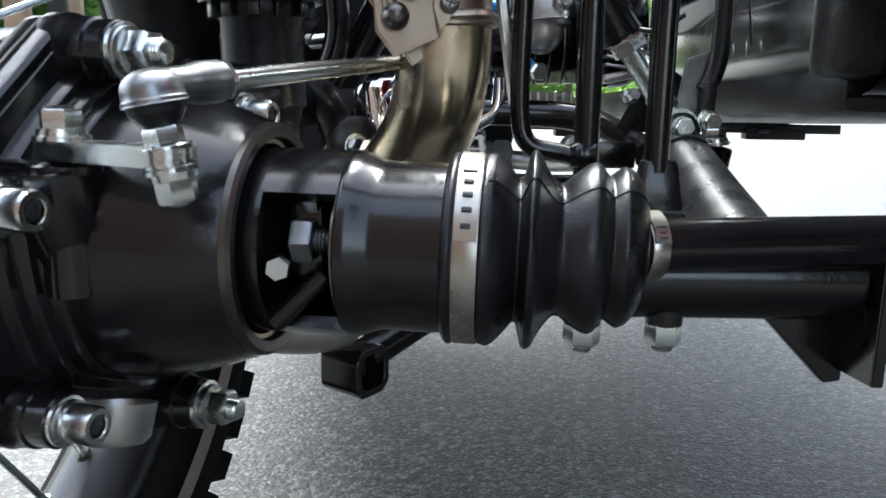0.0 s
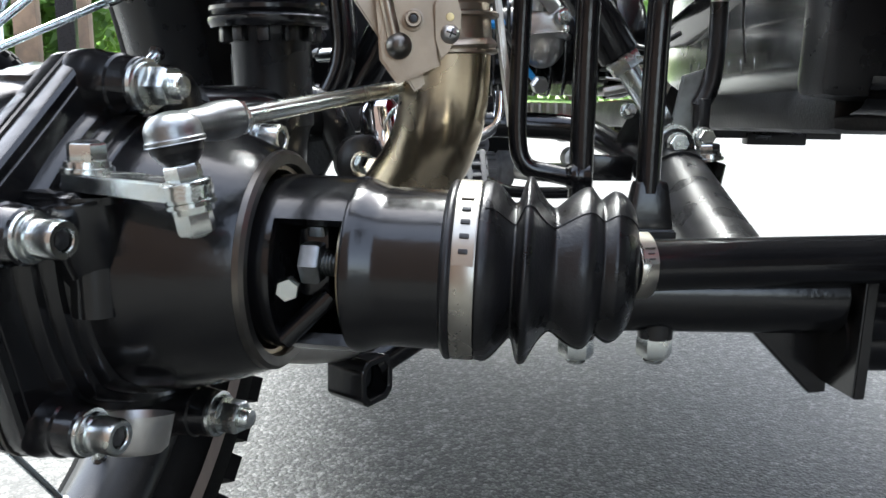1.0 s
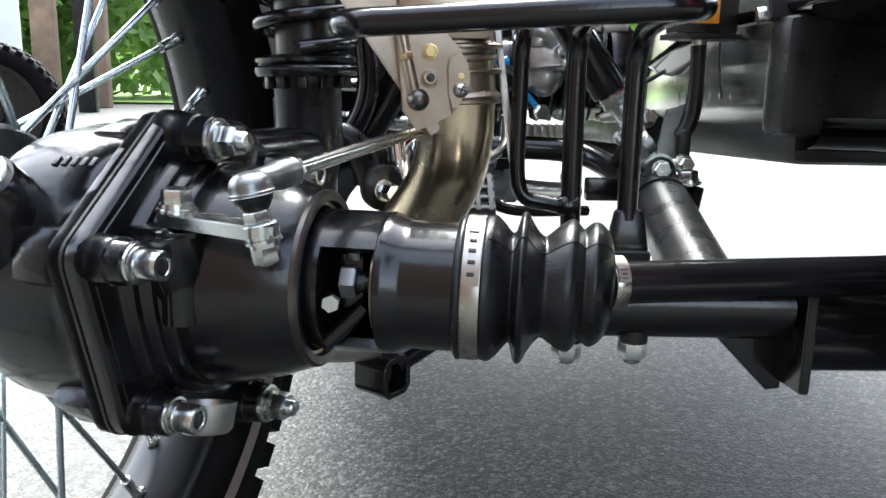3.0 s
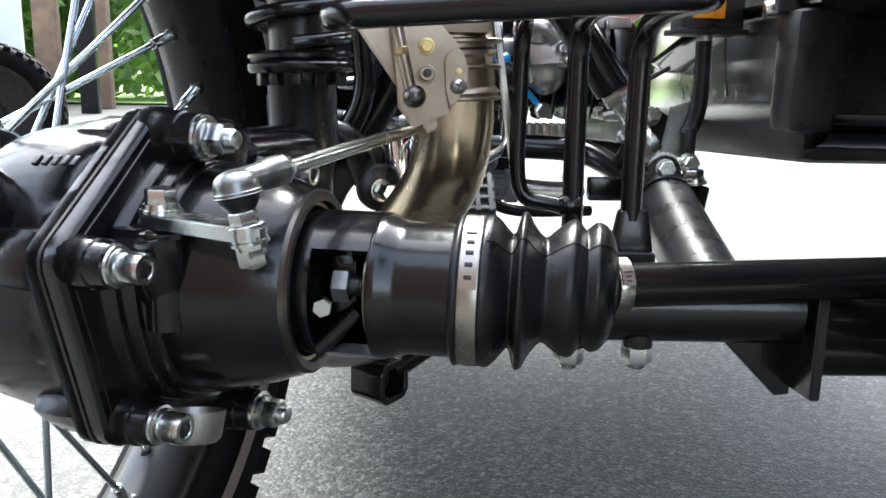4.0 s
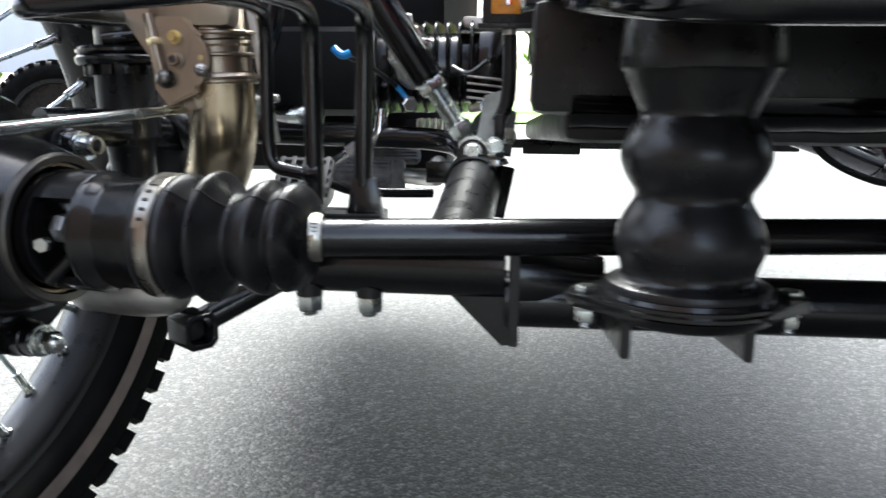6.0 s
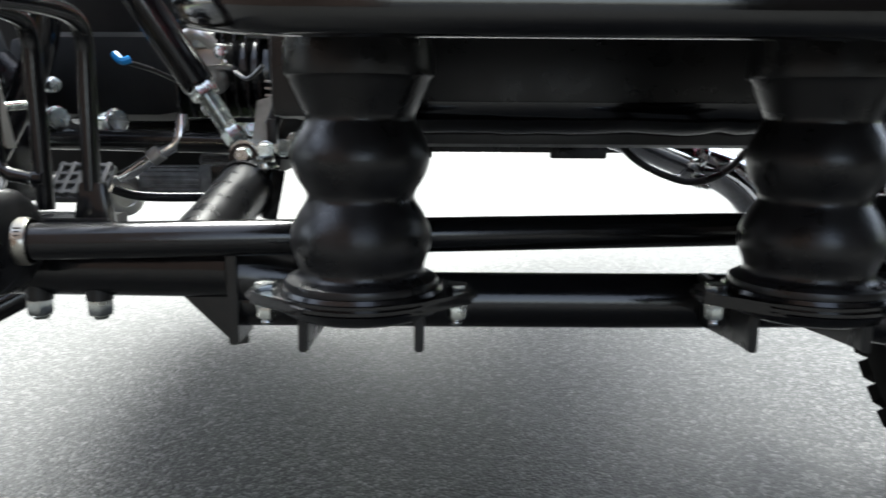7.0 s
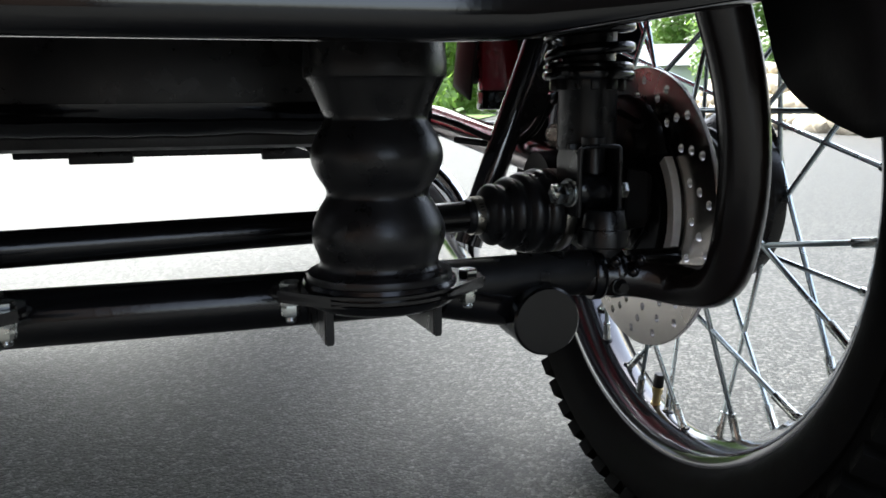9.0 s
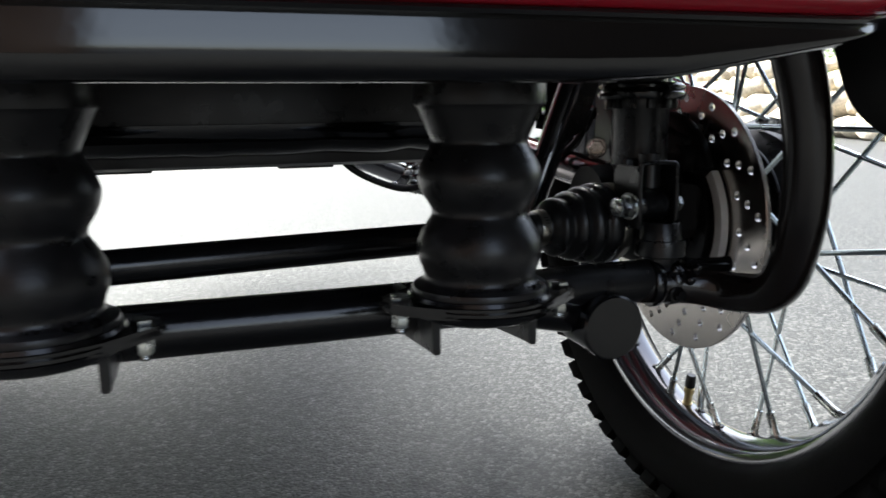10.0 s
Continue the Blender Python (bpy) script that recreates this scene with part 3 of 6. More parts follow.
def build_drive_shaft():
    t = Assembly("drive_shaft", SIDECAR, "black tubular drive shaft")
    tube = spin(axes(SHAFT0, SD), [(-0.004, 0.0105), (0.004, 0.0107), (0.53, 0.0107), (0.545, 0.0107)], 32)
    part("shaft_tube", tube, BLACK, t)
    # joint shell with a window
    part("shell_root", spin(FD, [(-0.080, 0.0325), (-0.0625, 0.0330), (-0.0615, 0.0330), (-0.0615, 0.0285), (-0.080, 0.0285)], 64), BLACK, t)
    lo, hi = 232, 141 + 360
    shell = spin(FD, [(-0.0615, 0.0285), (-0.0615, 0.0330), (-0.0375, 0.0330), (-0.0370, 0.0330), (-0.0370, 0.0285)], 40, span=(lo, hi))
    for a0 in (lo, hi):
        c, s = math.cos(radians(a0)), math.sin(radians(a0))
        shell.faces.new([shell.verts.new(FD @ Vector((u, r * c, r * s))) for u, r in ((-0.0615, 0.0285), (-0.0615, 0.0330), (-0.0370, 0.0330), (-0.0370, 0.0285))])
    part("window_shell", shell, BLACK, t)
    prof = [(-0.0370, 0.0285), (-0.0370, 0.0329), (-0.0366, 0.0331)] + smooth_profile([(-0.0355, 0.0331), (-0.0330, 0.0326), (-0.0295, 0.0312), (-0.0262, 0.0301), (-0.0235, 0.0298)]) + [(-0.002, 0.0298), (-0.002, 0.027)]
    part("joint_shell", spin(FD, prof, 64), BLACK, t)
    part("race", spin(FD, [(-0.0395, 0.0268), (-0.0372, 0.0276)], 24, span=(130, 240)), BRONZE, t, "oily inner race")
    part("inner_wall", spin(FD, [(-0.0372, 0.0284), (-0.0370, 0.004), (-0.0370, 0)], 48), BLACK, t)
    part("back_wall", spin(FD, [(-0.0630, 0.0284), (-0.0632, 0.004), (-0.0632, 0)], 48), SATIN, t)
    # coupling seen through the window
    yoke = part("yoke", block(FD @ pose(-0.051, -0.004, 0.003), (0.012, 0.022, 0.026), 0.003), BLACK, t)
    bolt(t, axes(fd(-0.0575, -0.0235, -0.004), FD.to_3x3() @ Vector((0.25, -1, 0))) @ pose(0, 0, 0, 20), 0.0088, washer=False, nut_h=0.006)
    bolt(t, axes(fd(-0.0535, -0.018, 0.004), D), 0.0160, washer=False, nut_h=0.007, stud=0.006, mat=DULLZINC)
    bolt(t, axes(fd(-0.052, -0.015, 0.017), D), 0.009, washer=False, nut_h=0.006)
    part("coupling_arm", pipe([fd(-0.061, -0.02, -0.025), fd(-0.044, -0.016, -0.008)], 0.004, 12), BLACK, t)
    # boot
    p0, p3 = fd(-0.0145), SHAFT0 + SD * 0.003
    p1, p2 = p0 + D * 0.035, p3 - SD * 0.035
    pt = lambda f: (1 - f) ** 3 * p0 + 3 * f * (1 - f) ** 2 * p1 + 3 * f * f * (1 - f) * p2 + f ** 3 * p3
    dr = lambda f: Vector((math.cos(radians(10)), -math.sin(radians(10)), -0.02)).normalized()
    P = [(0.094, 0.0296), (0.101, 0.0312), (0.112, 0.0330), (0.124, 0.0334), (0.136, 0.0330), (0.141, 0.0323), (0.226, 0.0323), (0.232, 0.0331), (0.245, 0.0336), (0.270, 0.0336), (0.283, 0.0331), (0.308, 0.0314), (0.346, 0.0277), (0.366, 0.0259), (0.379, 0.0256), (0.392, 0.0272),
         (0.412, 0.0333), (0.424, 0.0352), (0.440, 0.0354), (0.455, 0.0346), (0.475, 0.0316), (0.508, 0.0274), (0.542, 0.0245), (0.560, 0.0239), (0.580, 0.0246), (0.618, 0.0272), (0.673, 0.0305), (0.705, 0.0317), (0.722, 0.0318), (0.742, 0.0310), (0.768, 0.0284),
         (0.786, 0.0270), (0.806, 0.0282), (0.840, 0.0302), (0.862, 0.0301), (0.889, 0.0290), (0.925, 0.0252), (0.945, 0.0205), (0.957, 0.0150), (0.968, 0.0130), (1.0, 0.0126)]
    boot = part("boot", ringed(pt, dr, smooth_profile(P, 3), 64), RUBBER, t, "ribbed black rubber boot")
    clamp_band(t, axes(pt(0.1835), dr(0.18)), 0.0324, 0.0082)
    # moulding seam along the boot
    for ang in (128, 250):
        line = [axes(pt(f), dr(f)) @ Vector((0, (r + 0.0001) * math.cos(radians(ang)), (r + 0.0001) * math.sin(radians(ang)))) for f, r in smooth_profile(P, 3) if 0.25 < f < 0.94]
        part("mould_seam", pipe(line, 0.00035, 6, smooth=0), RUBBER, boot)
    clamp_band(t, axes(SHAFT0 + SD * -0.0005, SD), 0.0125, 0.007, slots=3)
    # far boot
    q0 = SHAFT1 - SD * 0.021
    fb = [(-0.004, 0.0108), (0.0, 0.0125), (0.010, 0.0128), (0.013, 0.0145), (0.017, 0.0205), (0.021, 0.0225), (0.0255, 0.0215), (0.029, 0.0212), (0.032, 0.0245), (0.037, 0.0268), (0.041, 0.0258), (0.044, 0.0252),
          (0.047, 0.0285), (0.052, 0.030), (0.056, 0.0290), (0.059, 0.0285), (0.062, 0.0312), (0.067, 0.0322), (0.072, 0.0315), (0.075, 0.0300), (0.083, 0.0300), (0.088, 0.0295)]
    part("far_boot", spin(axes(q0, SD), [(a * 0.86, r) for a, r in smooth_profile(fb, 3)], 48), RUBBER, t, "ribbed black rubber boot")
    clamp_band(t, axes(q0 + SD * 0.005, SD), 0.0128, 0.007, slots=3)
    clamp_band(t, axes(q0 + SD * 0.068, SD), 0.0302, 0.008, slots=4)
    return t


build_drive_shaft()


# ---- wheels ----
def build_wheel(name, root, m, R, width, rim_r, label, hub_r=0.055, stripe=False, valve=0.0, knobs=64, hub_w=0.07, phase=0.0, lace=62, rim_paint=None):
    """Spoked wheel turning about local x of m."""
    t = Assembly(name, root, label)
    h = width / 2
    rp = [(-h * 0.54, rim_r + 0.010), (-h * 0.58, rim_r + 0.012), (-h * 0.58, rim_r + 0.004), (-h * 0.50, rim_r - 0.004), (-h * 0.4, rim_r - 0.007), (-h * 0.25, rim_r - 0.014), (0, rim_r - 0.016)]
    rim = part("rim", spin(m, rp + [(-a, r) for a, r in rp[-2::-1]], 96), rim_paint or BLACKCHROME, t, "glossy black rim")
    tp = [(-h * 0.55, rim_r + 0.004), (-h * 0.8, rim_r + 0.012), (-h * 0.98, rim_r + 0.03), (-h, rim_r + 0.045), (-h * 0.92, R - 0.03), (-h * 0.78, R - 0.014), (-h * 0.4, R - 0.008), (0, R - 0.007)]
    prof = smooth_profile(tp + [(-a, r) for a, r in tp[-2::-1]], 3)
    ty = part("tyre", spin(m, prof, 96), TYRE, t, "knobbly black rubber tyre")
    # tread blocks, shoulder and centre rows
    bm = bmesh.new()
    for k in range(knobs):
        a = 360.0 * k / knobs
        for side in (-1, 1):
            block(m @ pose(0, 0, 0, a) @ pose(side * h * 0.80, R - 0.0135, 0, 0, 0, side * 52), (0.012, 0.024, 2 * math.pi * R / knobs * 0.58), 0, bm)
            block(m @ pose(0, 0, 0, a + 180.0 / knobs) @ pose(side * h * 0.32, R - 0.006, 0), (0.022, 0.010, 2 * math.pi * R / knobs * 0.6), 0, bm)
    tagged(part("tread", bm, TYRE, ty), kind="stuff")
    if stripe:
        part("side_stripe", spin(m, [(h * 0.985 + 0.001, R - 0.062), (h * 1.0 + 0.0012, R - 0.055), (h * 1.0 + 0.001, R - 0.049)], 96), STRIPE, ty, "faded brown stripe on the sidewall")
    hub = part("hub", spin(m, [(-hub_w / 2, 0), (-hub_w / 2, hub_r * 0.7), (-hub_w / 2 + 0.004, hub_r * 0.95), (-hub_w / 2 + 0.008, hub_r), (-hub_w / 2 + 0.013, hub_r * 0.92), (0, hub_r * 0.62), (hub_w / 2 - 0.013, hub_r * 0.92), (hub_w / 2 - 0.008, hub_r), (hub_w / 2 - 0.004, hub_r * 0.95), (hub_w / 2, hub_r * 0.7), (hub_w / 2, 0)], 48), SATIN, t, "black hub")
    n = 36
    for k in range(n):
        side = 1 if k % 2 else -1
        cross = 1 if (k // 2) % 2 else -1
        a_rim = phase + 360.0 / n * (k + 0.5)
        a_hub = a_rim + cross * lace
        p_h = m @ (pose(0, 0, 0, a_hub) @ Vector((side * (hub_w / 2 - 0.008), hub_r * 0.93, 0)))
        p_r = m @ (pose(0, 0, 0, a_rim) @ Vector((side * 0.004, rim_r - 0.014, 0)))
        d = (p_h - p_r).normalized()
        sp = part("spoke", pipe([p_r + d * 0.012, p_h], 0.0021, 10, smooth=0, caps=False), SPOKE, t)
        ni = spin(axes(p_r, d), [(-0.004, 0), (-0.004, 0.0046), (0.001, 0.0044), (0.001, 0.0040), (0.006, 0.0040), (0.0065, 0.0036), (0.024, 0.0036), (0.0245, 0.0024)], 10)
        part("nipple", ni, ZINC, sp)
        part("nipple_seat", spin(axes(p_r - d * 0.002, d), [(0.0, 0.007), (0.003, 0.0062), (0.0045, 0.004)], 10), BLACK, sp)
    if valve is not None:
        vm = m @ pose(0, 0, 0, valve) @ Matrix.Translation((0, rim_r - 0.014, 0)) @ pose(0, 0, 0, 0, 0, 180)
        v = part("valve", spin(axes(vm.translation, m.translation - vm.translation), [(0, 0.005), (0.003, 0.005), (0.003, 0.0042), (0.014, 0.004), (0.014, 0.0052), (0.019, 0.0052), (0.0195, 0.0045), (0.030, 0.004), (0.031, 0)], 16), CAD, t, "brass valve stem")
        part("valve_cap", spin(axes(vm.translation, m.translation - vm.translation) @ pose(0.021, 0, 0), [(0, 0.0052), (0.011, 0.0050), (0.013, 0.004), (0.013, 0)], 16), RUBBER, v)
    return t


BLACKCHROME = material("polished_black_rim", (0.13, 0.13, 0.14), 0.14, 0.85, coat=0.5, rough_var=0.03, scale=30)
SW = axes((0.850, 0.155, 0.318), (math.cos(radians(0.5)), -math.sin(radians(0.5)), 0))
build_wheel("sidecar_wheel", SIDECAR, SW, 0.318, 0.098, 0.243, "spoked sidecar wheel with knobbly tyre standing on the asphalt", hub_r=0.066, valve=-81, hub_w=0.112)
RW = axes(fd(-0.255), (math.cos(radians(17)), -math.sin(radians(17)), 0))
RW.translation.z = 0.318
build_wheel("rear_wheel", MOTORCYCLE, RW, 0.318, 0.105, 0.245, "spoked motorcycle rear wheel with knobbly tyre on the asphalt", hub_r=0.06, stripe=True, valve=None, hub_w=0.045, phase=4, lace=30, rim_paint=SATIN)


DRUM = Matrix.Translation((0.0, -0.01, -0.0185)) @ SW


def build_hub_drum():
    """Cooling drum and wide flange on the far side of the sidecar hub."""
    t = Assembly("hub_drum", SIDECAR, "black finned hub drum of the sidecar wheel")
    part("drum", spin(DRUM, [(-0.03, 0.03), (-0.03, 0.056), (-0.027, 0.058), (0.012, 0.058), (0.016, 0.062), (0.024, 0.066), (0.026, 0.068), (0.0285, 0.0715), (0.0335, 0.0725), (0.040, 0.0715), (0.043, 0.068), (0.0435, 0.03)], 72), SATIN, t)
    for u in (-0.020, -0.008, 0.004):
        part("fin", spin(DRUM, [(u, 0.057), (u, 0.0635), (u + 0.0008, 0.064), (u + 0.0025, 0.064), (u + 0.0033, 0.0635), (u + 0.0033, 0.057)], 64), SATIN, t)


build_hub_drum()


CHROMELINK = material("dark_polished_tube", (0.62, 0.58, 0.58), 0.22, 1.0, second=(0.34, 0.31, 0.31), scale=40, rough_var=0.05)


# ---- sidecar frame ----
def build_sidecar_frame():
    t = Assembly("sidecar_frame", SIDECAR, "satin black welded tubular frame")
    part("cross_tube", pipe([(0.06, 0.045, 0.285), (0.212, 0.038, 0.285)], 0.0195, 32, smooth=0), BLACK, t)
    part("cross_tube", pipe([(0.212, 0.036, 0.265), (0.45, 0.032, 0.265), (0.585, 0.034, 0.265)], 0.0170, 32, smooth=0), BLACK, t)
    part("swing_tube", pipe([(0.55, 0.036, 0.266), (0.71, 0.044, 0.266)], 0.0160, 32, smooth=0), SATIN, t)
    part("joint_plate", slab(axes((0.2165, 0.03, 0.27), (0, 1, 0)) @ pose(0, 0, 0, 90, 0, 0) @ pose(0, 0, 0, 0, 0, 0), [(-0.018, -0.028), (0.022, -0.030), (0.022, 0.030), (-0.018, 0.028)], 0.006), BLACK, t)
    part("gusset", slab(axes((0.2, 0.044, 0.255), (1, 0, 0)) @ pose(0, 0, 0, 90, 0, 0), [(-0.022, 0.010), (0.018, 0.010), (0.018, -0.021), (0.010, -0.022)], 0.006), BLACK, t)
    part("tube_sleeve", spin(axes((0.216, 0.038, 0.2795), (1, 0, -0.10)), [(0, 0.0), (0, 0.0225), (0.016, 0.0215), (0.030, 0.0180), (0.052, 0.0172), (0.052, 0)], 32), BLACK, t)
    part("tube_plug", spin(axes((0.216, 0.04, 0.303), Z), [(0, 0.008), (0.004, 0.0075), (0.006, 0.005), (0.0065, 0)], 20), ZINC, t)
    # long frame tube that runs forward
    part("side_tube", pipe([(0.176, 0.05, 0.284), (0.181, 0.10, 0.296), (0.188, 0.185, 0.320)], 0.0205, 32, smooth=1), SATIN, t)
    part("tube_collar", spin(axes((0.187, 0.178, 0.318), (0.08, 0.9, 0.24)), [(0, 0.0205), (0, 0.0222), (0.016, 0.0222), (0.016, 0.012), (0.016, 0)], 32), SATIN, t)
    part("clamp_block", block(axes((0.207, 0.185, 0.313), (0.2, 0.1, 1)), (0.040, 0.016, 0.012), 0.002), BLACK, t)
    bolt(t, axes((0.205, 0.178, 0.334), (-0.1, 0, 1)), 0.0145, nut_h=0.006)
    bolt(t, axes((0.203, 0.186, 0.348), (0.1, -1, 0)), 0.011, nut_h=0.006)
    part("eye_lug", spin(axes((0.186, 0.19, 0.341), (0, -1, 0)), [(-0.006, 0), (-0.006, 0.012), (0.006, 0.012), (0.006, 0)], 28), BLACK, t)
    # ubolt clamp feet below the left tube
    for x in (0.092, 0.129):
        part("clamp_sleeve", spin(axes((x, 0.036, 0.290), (0, 0, -1)), [(0, 0.0), (0, 0.0085), (0.012, 0.0085), (0.0125, 0.0075), (0.016, 0.0075), (0.0165, 0.0082), (0.026, 0.0082), (0.026, 0)], 24), SATIN, t)
        bolt(t, axes((x, 0.036, 0.2655), (0, 0, -1)) @ pose(0, 0, 0, 10), 0.0165, washer=False, nut_h=0.011, stud=0.004)
    part("clamp_plate", slab(pose(0.11, 0.05, 0.308), [(-0.032, -0.012), (0.026, -0.012), (0.026, 0.02), (-0.032, 0.02)], 0.012), SATIN, t)
    part("clamp_ear", block(pose(0.125, 0.047, 0.322), (0.024, 0.014, 0.028), 0.003, taper=0.65), BLACK, t)
    part("weld_lug", slab(pose(0.165, 0.02, 0.3065, 0, 0, 8), [(-0.02, -0.01), (0.02, -0.006), (0.02, 0.01), (-0.02, 0.012)], 0.003), ZINC, t)
    # round stub with cap pointing back
    part("stub_arm", pipe([(0.585, 0.034, 0.260), (0.635, 0.040, 0.248), (0.654, 0.052, 0.243)], 0.0155, 20, smooth=1), BLACK, t)
    part("stub_tube", spin(axes((0.654, 0.055, 0.241), (0, -1, 0)), [(0, 0), (0, 0.0225), (0.036, 0.0225), (0.0365, 0.0235), (0.041, 0.0235), (0.0425, 0.022), (0.043, 0)], 40), BLACK, t)
    return t


build_sidecar_frame()


def build_bumper():
    """Rubber buffer on an oval flange with two bolts and two bracket fins."""
    x0, y0 = 0.2985, -0.046
    t = Assembly("rubber_buffer", SIDECAR, "hourglass black rubber buffer")
    m = axes((x0, y0, 0.285), Z)
    prof = [(0.008, 0.039), (0.012, 0.0385), (0.014, 0.0335), (0.017, 0.0318), (0.021, 0.0325), (0.0285, 0.0352), (0.036, 0.0352), (0.044, 0.0320), (0.0505, 0.0280), (0.0535, 0.0270), (0.057, 0.0280), (0.063, 0.0318), (0.070, 0.0345), (0.076, 0.0345), (0.083, 0.0318), (0.0895, 0.0280), (0.0925, 0.0270), (0.097, 0.0285), (0.110, 0.0345), (0.1125, 0.0362)]
    part("rubber_body", spin(m, smooth_profile(prof, 3), 56), RUBBER, t)
    part("top_cup", spin(m, [(0.1125, 0.030), (0.1125, 0.0366), (0.114, 0.0370), (0.120, 0.0370), (0.155, 0.0335), (0.155, 0)], 48), RUBBER, t)
    ring = lambda cx, r, n=32: [(cx + r * math.cos(2 * math.pi * k / n), r * math.sin(2 * math.pi * k / n)) for k in range(n)]
    outline = hull_outline(ring(0, 0.0445) + ring(-0.0462, 0.0135) + ring(0.0462, 0.0135))
    part("base_flange", slab(pose(x0, y0, 0.2880), outline, 0.006, 0.0022), BLACK, t)
    part("flange_lip", spin(m, [(-0.0055, 0.0), (-0.0055, 0.036), (-0.003, 0.0405), (0.001, 0.043), (0.003, 0.0415), (0.0035, 0.0405), (0.0065, 0.0415), (0.0085, 0.0405), (0.009, 0.036), (0.0095, 0)], 56), BLACK, t)
    for s in (-1, 1):
        bx = x0 + s * 0.0485
        bolt(t, axes((bx, y0 - 0.004, 0.2910), Z) @ pose(0, 0, 0, 12), 0.0112, washer=False, nut_h=0.0036)
        bolt(t, axes((bx, y0 - 0.004, 0.2850), (0, 0, -1)), 0.0098, nut_h=0.0062, stud=0.004)
    for s in (-1, 1):
        fx = x0 + s * 0.0295
        fin = slab(axes((fx, y0, 0.268), (0, 1, 0)) @ pose(0, 0, 0, 90, 0, 0), [(-0.010, -0.0086), (0.004, -0.0086), (0.066, -0.0150), (0.072, 0.0), (0.072, 0.016), (-0.010, 0.016)], 0.0050)
        part("bracket_fin", fin, SATIN, t)
    return t


bump = build_bumper()
copy_thing(bump.ob, Matrix.Translation((0.2305, 0.0005, 0)))


def build_strut():
    t = Assembly("frame_strut", SIDECAR, "black strut with zinc turnbuckle")
    eye, nut = Vector((0.186, 0.194, 0.344)), Vector((0.1535, 0.198, 0.3925))
    d = (nut - eye).normalized()
    part("eye", spin(axes(eye, (0, -1, 0)), [(-0.008, 0), (-0.008, 0.0115), (0.008, 0.0115), (0.008, 0)], 28), ZINC, t)
    bolt(t, axes(eye + Vector((0, -0.008, 0)), (0, -1, 0)), 0.0125, nut_h=0.006)
    part("threaded_rod", spin(axes(eye, d), [(0.008, 0.0075)] + [(0.01 + 0.0014 * i + 0.0007 * j, 0.0078 - 0.0008 * j) for i in range(34) for j in (0, 1)], 20), ZINC, t)
    part("flats", hexagon(axes(eye + d * 0.012, d), 0.018, 0.012), ZINC, t)
    hexn = hexagon(axes(nut - d * 0.004, d), 0.023, 0.010)
    part("lock_nut", hexn, ZINC, t)
    part("strut_tube", spin(axes(nut + d * 0.006, d), [(0, 0), (0, 0.0125), (0.001, 0.0132), (0.30, 0.0135), (0.30, 0)], 28), BLACK, t)
    return t


build_strut()


def build_rack():
    t = Assembly("guard_rack", SIDECAR, "bent black round-bar guard")
    part("bar", pipe([(0.124, 0.047, 0.330), (0.1245, 0.050, 0.395), (0.125, 0.050, 0.428), (0.127, 0.02, 0.436), (0.122, -0.05, 0.434), (0.112, -0.072, 0.4315), (0.09, -0.074, 0.4305), (0.0, -0.062, 0.4245), (-0.018, -0.060, 0.4235), (-0.026, -0.045, 0.4235), (-0.026, 0.06, 0.43)], 0.0056, 20), BLACK, t)
    part("bar", pipe([(0.0935, 0.050, 0.318), (0.0925, 0.051, 0.395), (0.0925, 0.051, 0.430), (0.092, 0.02, 0.436), (0.089, -0.05, 0.433)], 0.0056, 20), BLACK, t)
    part("bar", pipe([(0.095, 0.050, 0.335), (0.079, 0.053, 0.338), (0.067, 0.0535, 0.340), (0.063, 0.0545, 0.352), (0.0635, 0.055, 0.395), (0.064, 0.055, 0.430), (0.064, 0.03, 0.436), (0.063, -0.06, 0.43)], 0.0043, 20), BLACK, t)
    part("weld", spin(axes((0.086, 0.05, 0.337), (1, 0, 0)), smooth_profile([(0, 0.0045), (0.003, 0.0066), (0.006, 0.0062), (0.010, 0.0072)], 2), 16), BLACK, t)
    return t


build_rack()


